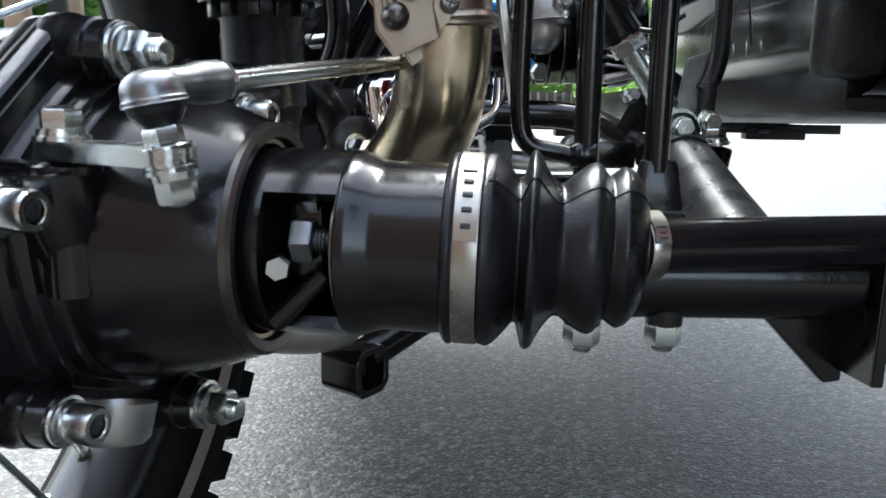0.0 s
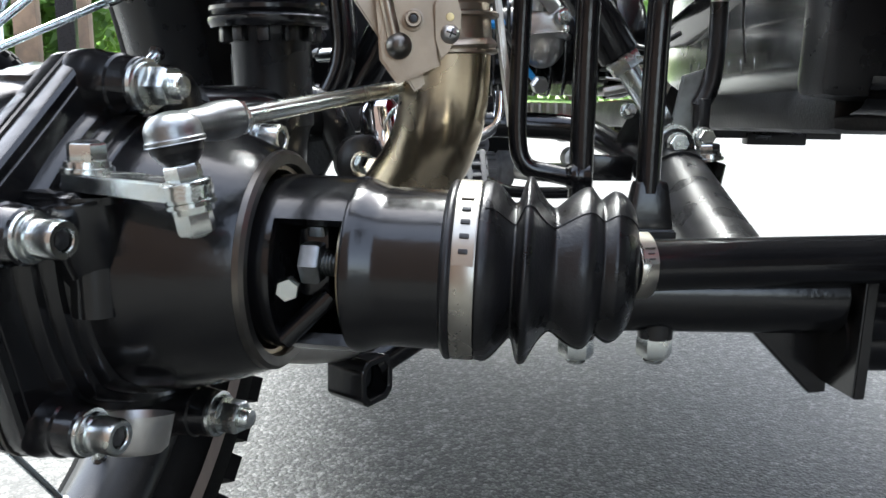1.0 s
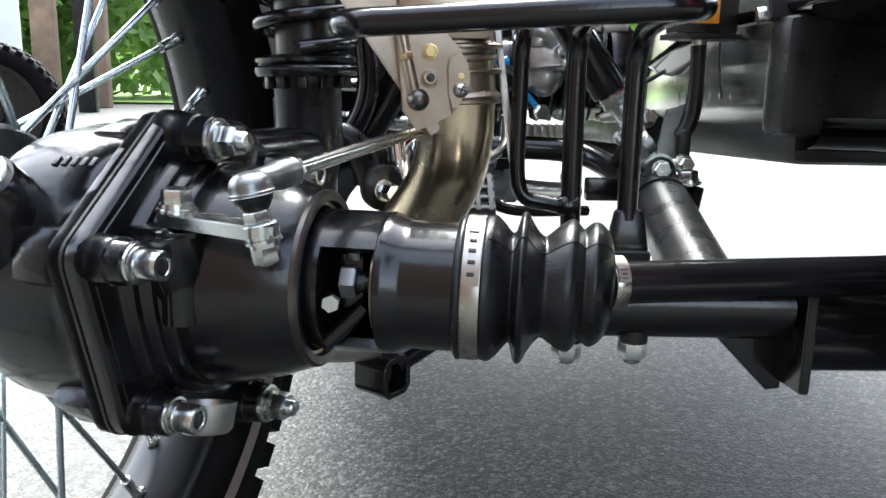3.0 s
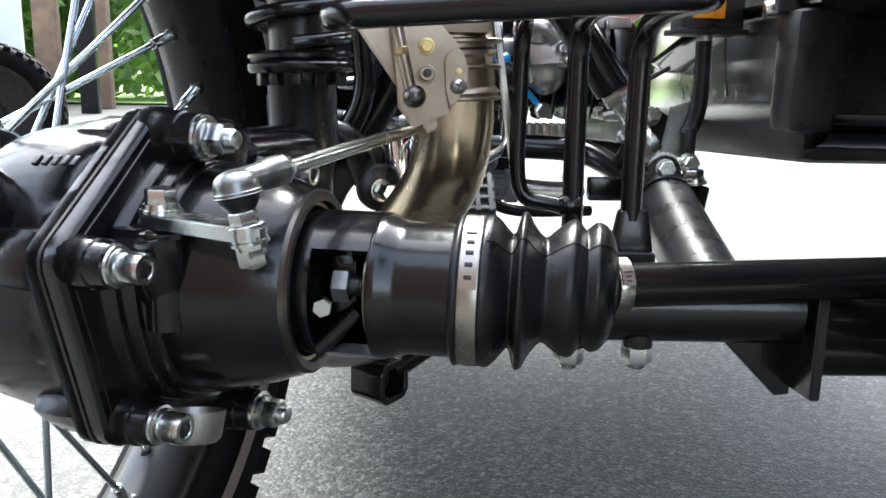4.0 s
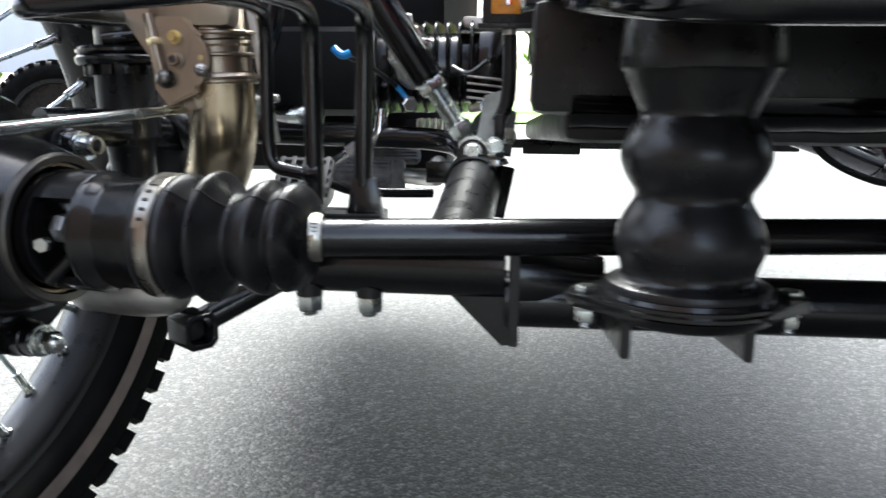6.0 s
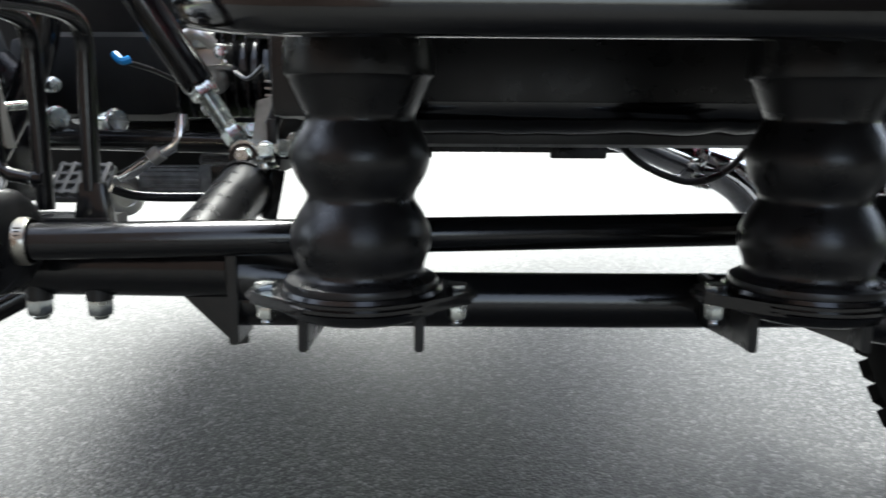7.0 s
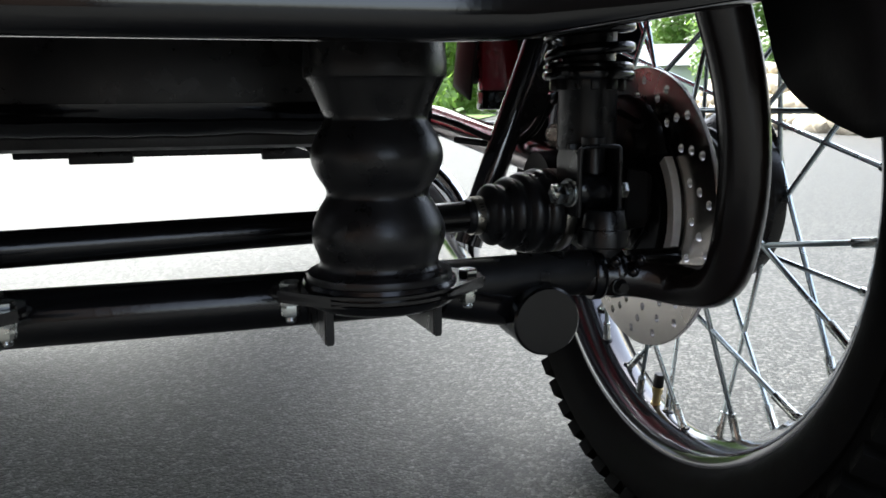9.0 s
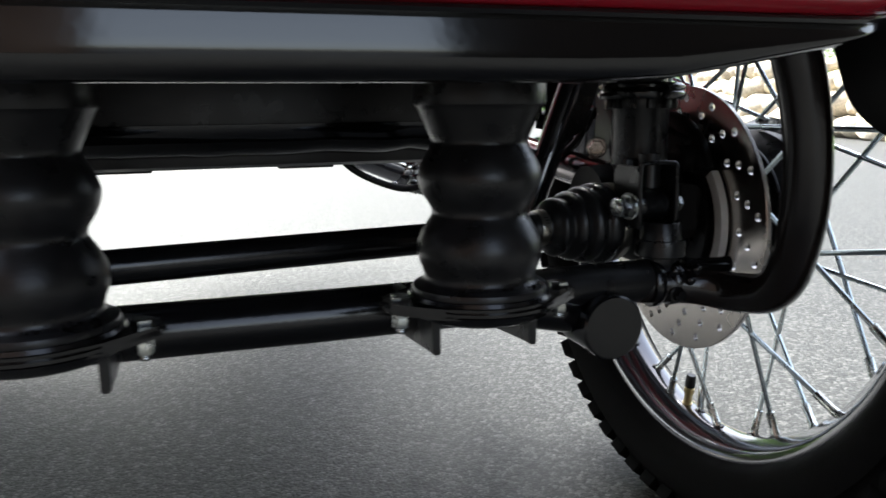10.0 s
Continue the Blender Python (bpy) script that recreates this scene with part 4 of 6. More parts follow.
def build_exhaust():
    t = Assembly("exhaust_pipe", MOTORCYCLE, "heat-tinted stainless exhaust pipe")
    part("pipe", pipe([(-0.010, 0.13, 0.285), (0.009, 0.10, 0.318), (0.026, 0.078, 0.345), (0.031, 0.070, 0.372), (0.030, 0.067, 0.402)], 0.0212, 40, smooth=3), STAINLESS, t)
    m = axes((0.031, 0.066, 0.392), (-0.08, 0.0, 1))
    part("collar", spin(m, [(0.0, 0.019), (0.0, 0.0225), (0.002, 0.0235), (0.004, 0.0222), (0.005, 0.021), (0.02, 0.021), (0.0215, 0.0228), (0.0235, 0.0228), (0.025, 0.021), (0.045, 0.021)], 40), CASTING, t)
    for z in (0.3905, 0.4065, 0.4195):
        part("collar_rib", spin(axes((0.031, 0.066, z), (-0.04, 0.0, 1)), [(0, 0.019), (0, 0.0228), (0.0006, 0.0236), (0.0018, 0.0236), (0.0026, 0.0225), (0.0026, 0.019)], 40), CASTING, t)
    for a in (-62, -30):
        part("collar_web", block(pose(0.031, 0.066, 0.405, 0, 0, a) @ pose(0, -0.0218, 0), (0.0026, 0.004, 0.026), 0.0007), CASTING, t)
    part("hinge_plate", slab(pose(0, 0.042, 0, 90, 0, 0), [(0.0002, 0.3870), (0.008, 0.3768), (0.0262, 0.3850), (0.0225, 0.4100), (0.0300, 0.4186), (0.0200, 0.4290), (-0.0040, 0.4290), (-0.0010, 0.4050)], 0.007, 0.0012), CASTING, t)
    part("hinge_leaf", slab(pose(0, 0.0372, 0, 90, 0, 0), [(0.0228, 0.4100), (0.0245, 0.4150), (0.0290, 0.4178), (0.0325, 0.4140), (0.0348, 0.4070), (0.0345, 0.4010), (0.0325, 0.3955), (0.0298, 0.3910), (0.0262, 0.3868), (0.0240, 0.3960)], 0.0024, 0.0008), CASTING, t)
    part("leaf_rivet", spin(axes((0.0300, 0.0362, 0.4052), (0, -1, 0)), [(0, 0.0019), (0.0006, 0.0017), (0.0008, 0)], 14), CAD, t)
    scr = part("leaf_screw", spin(axes((0.0301, 0.0362, 0.3982), (0.1, -1, 0.05)), [(0, 0.0041), (0.0012, 0.0040), (0.0022, 0.0034), (0.0032, 0.0030), (0.0042, 0.002), (0.0045, 0)], 20), ALLOY, t)
    for a in (20, 110):
        part("cross_slot", block(pose(0.0304, 0.0322, 0.3984, 0, a, 0), (0.0044, 0.0010, 0.0008), 0), DARKGREY, scr)
    bolt(t, axes((0.0144, 0.0375, 0.4037), (0.0, -1, 0.05)), 0.0072, socket=True, nut_h=0.0035, mat=CASTING)
    part("dome", spin(axes((0.0085, 0.038, 0.3928), (0, -1, 0)), smooth_profile([(0, 0.0050), (0.002, 0.0056), (0.005, 0.0052), (0.008, 0.0032), (0.009, 0)], 3), 24), GUNMETAL, t)
    bolt(t, axes((0.0142, 0.0375, 0.4170), (0, -1, 0)), 0.0062, nut_h=0.003, mat=CAD)
    part("link_pin", pipe([(0.0066, 0.036, 0.3960), (0.0022, 0.036, 0.4149), (-0.001, 0.037, 0.43)], 0.0028, 14, smooth=0), CASTING, t)
    part("link_nut", hexagon(axes((0.0026, 0.036, 0.4125), (-0.22, 0, 1)), 0.0075, 0.004), CAD, t)
    part("heat_shield", slab(axes((-0.004, 0.052, 0.42), (0.55, 0, -1), (0, -1, 0.1)), [(-0.05, -0.016), (0.05, -0.005), (0.05, 0.010), (-0.05, 0.022)], 0.002), CASTING, t)
    part("side_blade", slab(axes((0.0585, 0.07, 0.39), (0.16, 0, -1), (0, -1, 0)), [(-0.06, -0.002), (0.032, -0.002), (0.036, 0.001), (-0.06, 0.001)], 0.012), ALLOY, t)
    part("upper_cap", block(pose(0.022, 0.055, 0.438), (0.05, 0.03, 0.03), 0.006), CASTING, t)
    return t


build_exhaust()


def coil(m, r, wire, turns, length, n=28):
    pts = []
    for i in range(int(turns * n) + 1):
        a = 2 * math.pi * i / n
        pts.append(m @ Vector((length * i / (turns * n), r * math.cos(a), r * math.sin(a))))
    return pipe(pts, wire, 10, smooth=0)


def build_shock(name, root, foot, up, label, k=1.0, coils=6.2):
    """Coil-over shock: eye, body, spring seat, spring, top cap; k widens it."""
    t = Assembly(name, root, label)
    m = axes(foot, up)
    turned = lambda prof, segs: spin(m, [(a, r * k) for a, r in prof], segs)
    part("body", turned([(0.0, 0.0), (0.0, 0.012), (0.004, 0.0155), (0.02, 0.0165), (0.028, 0.0185), (0.030, 0.0205), (0.072, 0.0205), (0.075, 0.0225), (0.080, 0.0225), (0.080, 0.0)], 40), SATIN, t)
    seat = turned([(0.080, 0.018), (0.080, 0.0305), (0.0825, 0.0318), (0.0850, 0.0318), (0.0875, 0.0295), (0.0885, 0.0312), (0.0905, 0.0312), (0.0925, 0.029), (0.0925, 0.012)], 48)
    st = part("spring_seat", seat, BLACK, t)
    for i in range(12):
        part("notch", block(m @ pose(0.0765, 0, 0, 30 * i) @ pose(0, 0.0240 * k, 0), (0.0075, 0.0055, 0.006), 0.001), SATIN, st)
    part("spring", coil(m @ pose(0.096, 0, 0), 0.0275 * k, 0.0044, coils, 0.115), BLACK, t, "glossy black coil spring")
    part("damper", turned([(0.08, 0.0185), (0.16, 0.0185), (0.16, 0.007), (0.22, 0.007)], 28), SATIN, t)
    part("label", spin(m, [(0.101, 0.0189 * k), (0.122, 0.0189 * k)], 12, span=(165, 235)), PALE, t, "pale printed label")
    part("top_cap", turned([(0.208, 0.03), (0.211, 0.032), (0.218, 0.032), (0.23, 0.014), (0.24, 0.012), (0.24, 0)], 32), BLACK, t)
    part("adjuster", block(m @ pose(0.058, 0, 0, 245) @ pose(0, 0.0215 * k, 0), (0.020, 0.005, 0.008), 0.002), SATIN, t)
    part("rating_label", spin(m, [(0.050, 0.0207 * k), (0.066, 0.0207 * k)], 6, span=(268, 282)), PALE, t, "small pale label")
    return t


build_shock("rear_shock", MOTORCYCLE, (-0.056, 0.125, 0.324), (-0.03, 0.0, 1), "black coil-over rear shock absorber of the motorcycle")
build_shock("sidecar_shock", SIDECAR, (0.715, 0.085, 0.320), (0.02, 0.02, 1), "black coil-over sidecar shock absorber above the swing arm", 1.06, 7.8)


def build_sidecar_axle():
    t = Assembly("swing_arm", SIDECAR, "black swing arm with bent guard tube")
    part("arm_tube", pipe([(0.69, 0.043, 0.264), (0.735, 0.035, 0.262), (0.757, 0.016, 0.257), (0.758, -0.03, 0.266), (0.746, -0.058, 0.310), (0.740, -0.068, 0.352), (0.730, -0.071, 0.40), (0.713, -0.073, 0.440), (0.690, -0.076, 0.495)], 0.0146, 28, smooth=3), GUARD, t)
    part("end_boss", spin(axes((0.725, 0.034, 0.276), (1, -0.15, 0.02)), [(0, 0.0), (0, 0.0060), (0.03, 0.0056), (0.034, 0.0064), (0.037, 0.0060), (0.038, 0)], 20), BLACK, t)
    part("pivot", spin(axes((0.711, 0.045, 0.310), (0, 0, -1)), [(0, 0), (0, 0.0135), (0.001, 0.0142), (0.013, 0.0165), (0.0135, 0.0183), (0.0145, 0.0186), (0.025, 0.0186), (0.026, 0.0178), (0.027, 0.013), (0.05, 0.013), (0.05, 0)], 36), SATIN, t)
    # clamp round the tube below the pivot
    for x in (0.702, 0.718):
        part("clamp", spin(axes((x, 0.041, 0.264), (1, -0.1, 0)), [(-0.004, 0.0145), (-0.004, 0.0172), (-0.003, 0.0178), (0.003, 0.0178), (0.004, 0.0172), (0.004, 0.0145)], 32), BLACK, t)
    for x, z in ((0.708, 0.276), (0.727, 0.276), (0.722, 0.268)):
        part("weld_bead", spin(axes((x, 0.024, z), (0.3, -1, 0.2)), smooth_profile([(0, 0.0035), (0.002, 0.0042), (0.005, 0.0028), (0.006, 0)], 2), 10), BLACK, t)
    bolt(t, axes((0.713, 0.024, 0.258), (0, -1, 0)), 0.009, nut_h=0.004, mat=BLACK)
    # forked yoke that holds the eye of the shock
    for s in (-1, 1):
        part("yoke_cheek", slab(axes((0.7025 + s * 0.0155, 0.054, 0.332), (0, 1, 0)) @ pose(0, 0, 0, 90, 0, 0), [(-0.018, -0.026), (0.016, -0.026), (0.018, 0.014), (0.014, 0.020), (-0.014, 0.020), (-0.018, 0.016)], 0.0034, 0.001), SATIN, t)
    part("yoke_bridge", pipe([(0.687, 0.037, 0.312), (0.687, 0.037, 0.3525), (0.6895, 0.037, 0.3545), (0.7155, 0.037, 0.3545), (0.718, 0.037, 0.3525), (0.718, 0.037, 0.312)], 0.0016, 10, smooth=1), SATIN, t)
    part("yoke_web", block(pose(0.7065, 0.068, 0.345), (0.028, 0.006, 0.022), 0.002), SATIN, t)
    part("eye_bush", spin(axes((0.6895, 0.052, 0.323), (1, 0, 0)), smooth_profile([(0, 0.0095), (0.001, 0.0125), (0.006, 0.0132), (0.013, 0.0126), (0.02, 0.0132), (0.025, 0.0125), (0.026, 0.0095)], 2), 32), BLACK, t)
    part("eye_neck", spin(axes((0.7065, 0.056, 0.330), Z), [(0, 0.0095), (0.010, 0.0085), (0.03, 0.0085)], 20), SATIN, t)
    bolt(t, axes((0.6845, 0.046, 0.3225), (-1, -0.25, 0)), 0.0155, nut_h=0.010, stud=0.003)
    bolt(t, axes((0.7205, 0.050, 0.3225), (1, 0, 0)), 0.0125, nut_h=0.006)
    part("knuckle", block(pose(0.748, 0.090, 0.312, 0, 6, 0), (0.03, 0.05, 0.046), 0.010), MATTBLACK, t)
    part("knuckle_face", slab(axes((0.744, 0.062, 0.320), (1, -0.1, 0)) @ pose(0, 0, 0, 90, 0, 0), [(-0.008, -0.022), (0.010, -0.021), (0.009, 0.014), (-0.006, 0.016)], 0.004, 0.001), MATTBLACK, t)
    part("axle_carrier", spin(axes((0.715, 0.13, 0.310), (1, -0.05, 0)), [(-0.02, 0), (-0.02, 0.036), (0.01, 0.038), (0.02, 0.046), (0.046, 0.046), (0.049, 0.044), (0.050, 0.02), (0.12, 0.02)], 48), MATTBLACK, t)
    part("upper_link", pipe([(0.665, 0.52, 0.378), (0.692, 0.40, 0.366), (0.736, 0.165, 0.330)], 0.0155, 24, smooth=0), CHROMELINK, t)
    bolt(t, axes((0.745, 0.203, 0.357), (-0.6, -1, 0)), 0.015, nut_h=0.008)
    part("bracket_plate", slab(axes((0.762, 0.215, 0.368), (0.35, 1, 0)) @ pose(0, 0, 0, 90, 0, 0), [(-0.04, -0.05), (0.05, -0.05), (0.05, 0.05), (0.0, 0.075), (-0.03, 0.03)], 0.004), MATTBLACK, t)
    part("hose_crimp", spin(axes((0.740, 0.222, 0.373), (0.55, 0.2, 0.75)), [(0, 0.0045), (0.002, 0.0052), (0.012, 0.0052), (0.0135, 0.0042), (0.017, 0.006), (0.022, 0.006), (0.0225, 0.0035), (0.026, 0.0035), (0.026, 0)], 18), ZINC, t, "zinc hose fitting")
    part("brake_hose", pipe([(0.7405, 0.2222, 0.3735), (0.732, 0.218, 0.360), (0.715, 0.215, 0.350), (0.69, 0.22, 0.348), (0.665, 0.25, 0.352)], 0.0034, 12), RUBBER, t)
    return t


build_sidecar_axle()


def drilled(bm, cutter):
    """bm with the cutter's solids taken away."""
    bmesh.ops.recalc_face_normals(cutter, faces=cutter.faces[:])
    made = []
    for b in (bm, cutter):
        bmesh.ops.remove_doubles(b, verts=b.verts[:], dist=1e-6)
        me = bpy.data.meshes.new("tmp")
        b.to_mesh(me)
        b.free()
        made.append(new("tmp", me))
    mod = made[0].modifiers.new("cut", "BOOLEAN")
    mod.object, mod.operation, mod.solver = made[1], "DIFFERENCE", "EXACT"
    me = bpy.data.meshes.new_from_object(made[0].evaluated_get(bpy.context.evaluated_depsgraph_get()))
    out = bmesh.new()
    out.from_mesh(me)
    for o in made:
        bpy.data.objects.remove(o)
    bpy.data.meshes.remove(me)
    return out


def build_brake():
    m = axes((0.786, 0.125, 0.2975), (math.cos(radians(2)), -math.sin(radians(2)), 0))
    t = Assembly("disc_brake", SIDECAR, "drilled steel brake disc")
    R, r = 0.114, 0.070
    disc = bmesh.new()
    spin(m, [(-0.002, r), (-0.002, R - 0.0005), (-0.0015, R), (0.0015, R), (0.002, R - 0.0005), (0.002, r), (-0.002, r)], 96, disc)
    cut = bmesh.new()
    for k in range(18):
        for j, rr in enumerate((0.082, 0.093, 0.104)):
            a = 20 * k + (0, 6, 12)[j]
            spin(m @ pose(0, 0, 0, a) @ pose(-0.006, rr, 0), [(0, 0), (0, 0.0036), (0.012, 0.0036), (0.012, 0)], 12, cut)
    bmesh.ops.recalc_face_normals(disc, faces=disc.faces[:])
    part("disc", drilled(disc, cut), DISC, t)
    part("carrier", spin(m, [(-0.006, 0.02), (-0.006, 0.055), (-0.003, 0.071), (0.003, 0.071), (0.006, 0.055)], 48), SATIN, t)
    cal = part("caliper", block(m @ pose(-0.018, -0.018, 0.063, 12), (0.028, 0.052, 0.030), 0.009), MATTBLACK, t, "black brake caliper")
    part("caliper_bridge", pipe([m @ Vector((-0.016, -0.052, 0.046)), m @ Vector((-0.016, -0.040, 0.072)), m @ Vector((-0.014, 0.0, 0.088)), m @ Vector((-0.012, 0.04, 0.078))], 0.0085, 14), MATTBLACK, cal)
    part("caliper_boss", spin(axes(m @ Vector((-0.034, -0.040, 0.056)), m.to_3x3() @ Vector((1, 0, 0))), [(0, 0), (0, 0.009), (0.002, 0.011), (0.02, 0.012)], 24), MATTBLACK, cal)
    pad = [(-0.011, 0.0635), (-0.011, 0.0715), (-0.0105, 0.072), (-0.0045, 0.072), (-0.004, 0.0715), (-0.004, 0.0635)]
    part("pad", spin(m, pad + pad[:1], 20, span=(140, 205)), PADSTEEL, t, "bright bare metal pad carrier")
    part("carrier_ring", spin(m, [(-0.014, 0.0), (-0.014, 0.054), (-0.013, 0.0555), (-0.006, 0.0555)], 56), SATIN, t)
    part("carrier_edge", spin(m, [(-0.0146, 0.0335), (-0.0155, 0.0345), (-0.0155, 0.0365), (-0.0146, 0.0375)], 56), BLACK, t)
    for v, w in ((-0.040, 0.006), (-0.030, 0.055), (-0.028, -0.034)):
        bolt(t, axes(m @ Vector((-0.014, v, w)), m.to_3x3() @ Vector((-1, -0.3, 0))), 0.010, washer=False, socket=True, nut_h=0.007, mat=SATIN)
    return t


build_brake()


# ---- sidecar body ----
def build_sidecar_body():
    t = Assembly("sidecar_body", SIDECAR, "black and red sidecar tub")

    def hull(profile, x0, x1, n=20):
        """Profile of (back, z, share of the rise) swept across x; the rear edge rises and rounds off to the right."""
        bm = bmesh.new()
        path = []
        for i in range(n + 1):
            a = math.pi / 2 * i / n
            path.append((x0 + 0.06 * (1 - math.cos(a)), 0.09 * (1 - math.sin(a)), 0.015 * (1 - math.sin(a))))
        for i in range(1, 9):
            path.append((x0 + 0.06 + (x1 - 0.125 - x0 - 0.06) * i / 9, 0.0, 0.0))
        for i in range(n + 1):
            a = math.pi / 2 * (1 - i / n)
            path.append((x1 - 0.125 + 0.125 * math.cos(a), 0.25 * (1 - math.sin(a)), 0.09 * (1 - math.sin(a))))
        rings = []
        for x, ahead, lift in path:
            e = min(max((x - 0.53) / 0.12, 0.0), 1.0)
            rise = 0.012 * e * e * (3 - 2 * e) + 0.04 * max(0.0, x - 0.58)
            rings.append([bm.verts.new((min(max(x, 0.36 * (ahead - back + 0.38)), 0.625 - 0.10 * max(0.0, ahead - back - 0.75) ** 1.5) if back < -0.5 and z < 0.6 else (min(x, 0.625) if back < 0.12 and z < 0.6 else x), ahead - back, z + lift + rise * share)) for back, z, share in profile])
        for p, q in zip(rings, rings[1:]):
            for i in range(len(profile) - 1):
                bm.faces.new((p[i], q[i], q[i + 1], p[i + 1]))
        return bm

    chin = smooth_profile([(0.150, 0.4150), (0.164, 0.4088), (0.177, 0.4054), (0.1850, 0.4058), (0.1893, 0.4090), (0.1910, 0.4140), (0.1906, 0.4220), (0.1900, 0.4285)], 3)
    part("rear_sill", hull([(-1.60, 0.41, 1), (-1.30, 0.380, 1), (-0.85, 0.364, 1), (-0.30, 0.408, 1), (-0.16, 0.438, 1), (0.142, 0.438, 1), (0.149, 0.416, 1)] + [(b, z, min(1.0, max(0.0, (0.4285 - z) / 0.0225))) for b, z in chin], 0.232, 0.755), HULL, t)
    part("seam_bead", hull([(0.190, 0.4283, 0), (0.1945, 0.4286, 0), (0.1955, 0.4300, 0), (0.1945, 0.4314, 0), (0.190, 0.4316, 0)], 0.230, 0.757), BLACK, t)
    part("red_shell", hull([(b, z, 0) for b, z in ((0.190, 0.4312), (0.196, 0.4325), (0.206, 0.438), (0.222, 0.46), (0.235, 0.50), (0.24, 0.6), (0.22, 0.68), (0.10, 0.72), (-0.6, 0.74), (-0.95, 0.73), (-1.25, 0.69), (-1.50, 0.62), (-1.68, 0.54), (-1.70, 0.46), (-1.60, 0.41))], 0.228, 0.759), RED, t)
    # belly: rolled lower edge of the tub, slightly dented
    bm = bmesh.new()
    rings = []
    for i in range(61):
        x = 0.252 + 0.346 * i / 60
        d = 0.0016 * noise.noise(Vector((x * 24, 0.3, 0))) + 0.0012 * noise.noise(Vector((x * 70, 3.3, 0)))
        rings.append([bm.verts.new((x, y, z + d * w)) for y, z, w in ((0.090, 0.386, 0), (0.092, 0.376, 0.3), (0.098, 0.369, 0.7), (0.110, 0.3645, 1), (0.130, 0.3620, 1), (0.17, 0.3600, 1.5), (0.24, 0.3585, 1))])
    for p, q in zip(rings, rings[1:]):
        for i in range(6):
            bm.faces.new((p[i], q[i], q[i + 1], p[i + 1]))
    part("belly", bm, HULL, t)
    part("rear_panel", block(pose(0.412, 0.107, 0.410), (0.372, 0.03, 0.072), 0.008), SATIN, t)
    part("tub_floor", block(pose(0.425, 0.50, 0.353, -2.5, 0, 0), (0.35, 0.76, 0.03), 0.01), DARKGREY, t)
    bm = bmesh.new()
    rings = []
    for i in range(33):
        y = 0.118 + 0.455 * i / 32
        f = (y - 0.118) / 0.455
        x = 0.241 + 0.052 * f ** 2.4
        dent = 0.0012 * noise.noise(Vector((y * 14, 1.7, 0)))
        lip = [(0.062, 0.3455), (0.034, 0.3485), (0.014, 0.3535), (0.005, 0.360), (0.001, 0.369), (0.0, 0.378), (-0.0005, 0.395), (0.0, 0.4135), (0.0018, 0.4170), (0.0022, 0.421), (0.0015, 0.432), (0.003, 0.45), (0.006, 0.50)]
        rings.append([bm.verts.new((x + dx + dent * (z > 0.36), y, z + 0.027 * (1 - f) * min(1.0, max(0.0, (0.41 - z) / 0.05)))) for dx, z in lip])
    for p, q in zip(rings, rings[1:]):
        for i in range(len(p) - 1):
            bm.faces.new((p[i], q[i], q[i + 1], p[i + 1]))
    sd = part("tub_side", bm, SILVERTUB, t, "dark polished side panel")
    mod = sd.modifiers.new("thick", "SOLIDIFY")
    mod.thickness = 0.002
    part("tub_front", block(pose(0.44, 0.575, 0.43), (0.30, 0.012, 0.14), 0.004), SILVERTUB, t)
    for i in range(7):
        y = 0.20 + 0.022 * i
        part("press_mark", spin(axes((0.2395 + 0.052 * ((y - 0.118) / 0.455) ** 2.4, y, 0.388), (0, 0.2, 1)), [(0, 0), (0.002, 0.0011), (0.010, 0.0013), (0.012, 0)], 10), SILVERTUB, sd)
    part("corner_pad", block(pose(0.252, 0.108, 0.413), (0.030, 0.024, 0.080), 0.008), RUBBER, t, "black textured corner pad")
    part("tub_side_right", block(pose(0.622, 0.66, 0.49), (0.012, 0.84, 0.24), 0.005), RED, t, "red painted side panel")
    part("floor_rail", block(pose(0.42, 0.84, 0.316), (0.50, 0.02, 0.014), 0.002), SATIN, t)
    for x in (0.29, 0.57):
        part("floor_bracket", block(pose(x, 0.835, 0.309), (0.09, 0.02, 0.018), 0.003), SATIN, t)
    return t


build_sidecar_body()


def build_mudguard():
    bm = bmesh.new()
    rings = []
    n = 120
    for i in range(n + 1):
        a = 15 + (171.3 - 15) * i / n
        f = max(0.0, (a - 158) / 13.3)
        low = 0.27 + 0.055 * f ** 3
        side = [(-0.119, low), (-0.119, 0.327), (-0.119, 0.336), (-0.112, 0.347), (-0.08, 0.354), (0.0, 0.358)]
        prof = side + [(-u * 0.7, r) for u, r in side[-2::-1]]
        m = SW @ pose(0, 0, 0, a)
        rings.append([bm.verts.new(m @ Vector((u, r, 0))) for u, r in prof])
    for p, q in zip(rings, rings[1:]):
        for k in range(len(p) - 1):
            bm.faces.new((p[k], p[k + 1], q[k + 1], q[k]))
    ob = part("mudguard", bm, MATTBLACK, SIDECAR, "black steel mudguard over the sidecar wheel")
    s = ob.modifiers.new("thick", "SOLIDIFY")
    s.thickness = 0.003


build_mudguard()


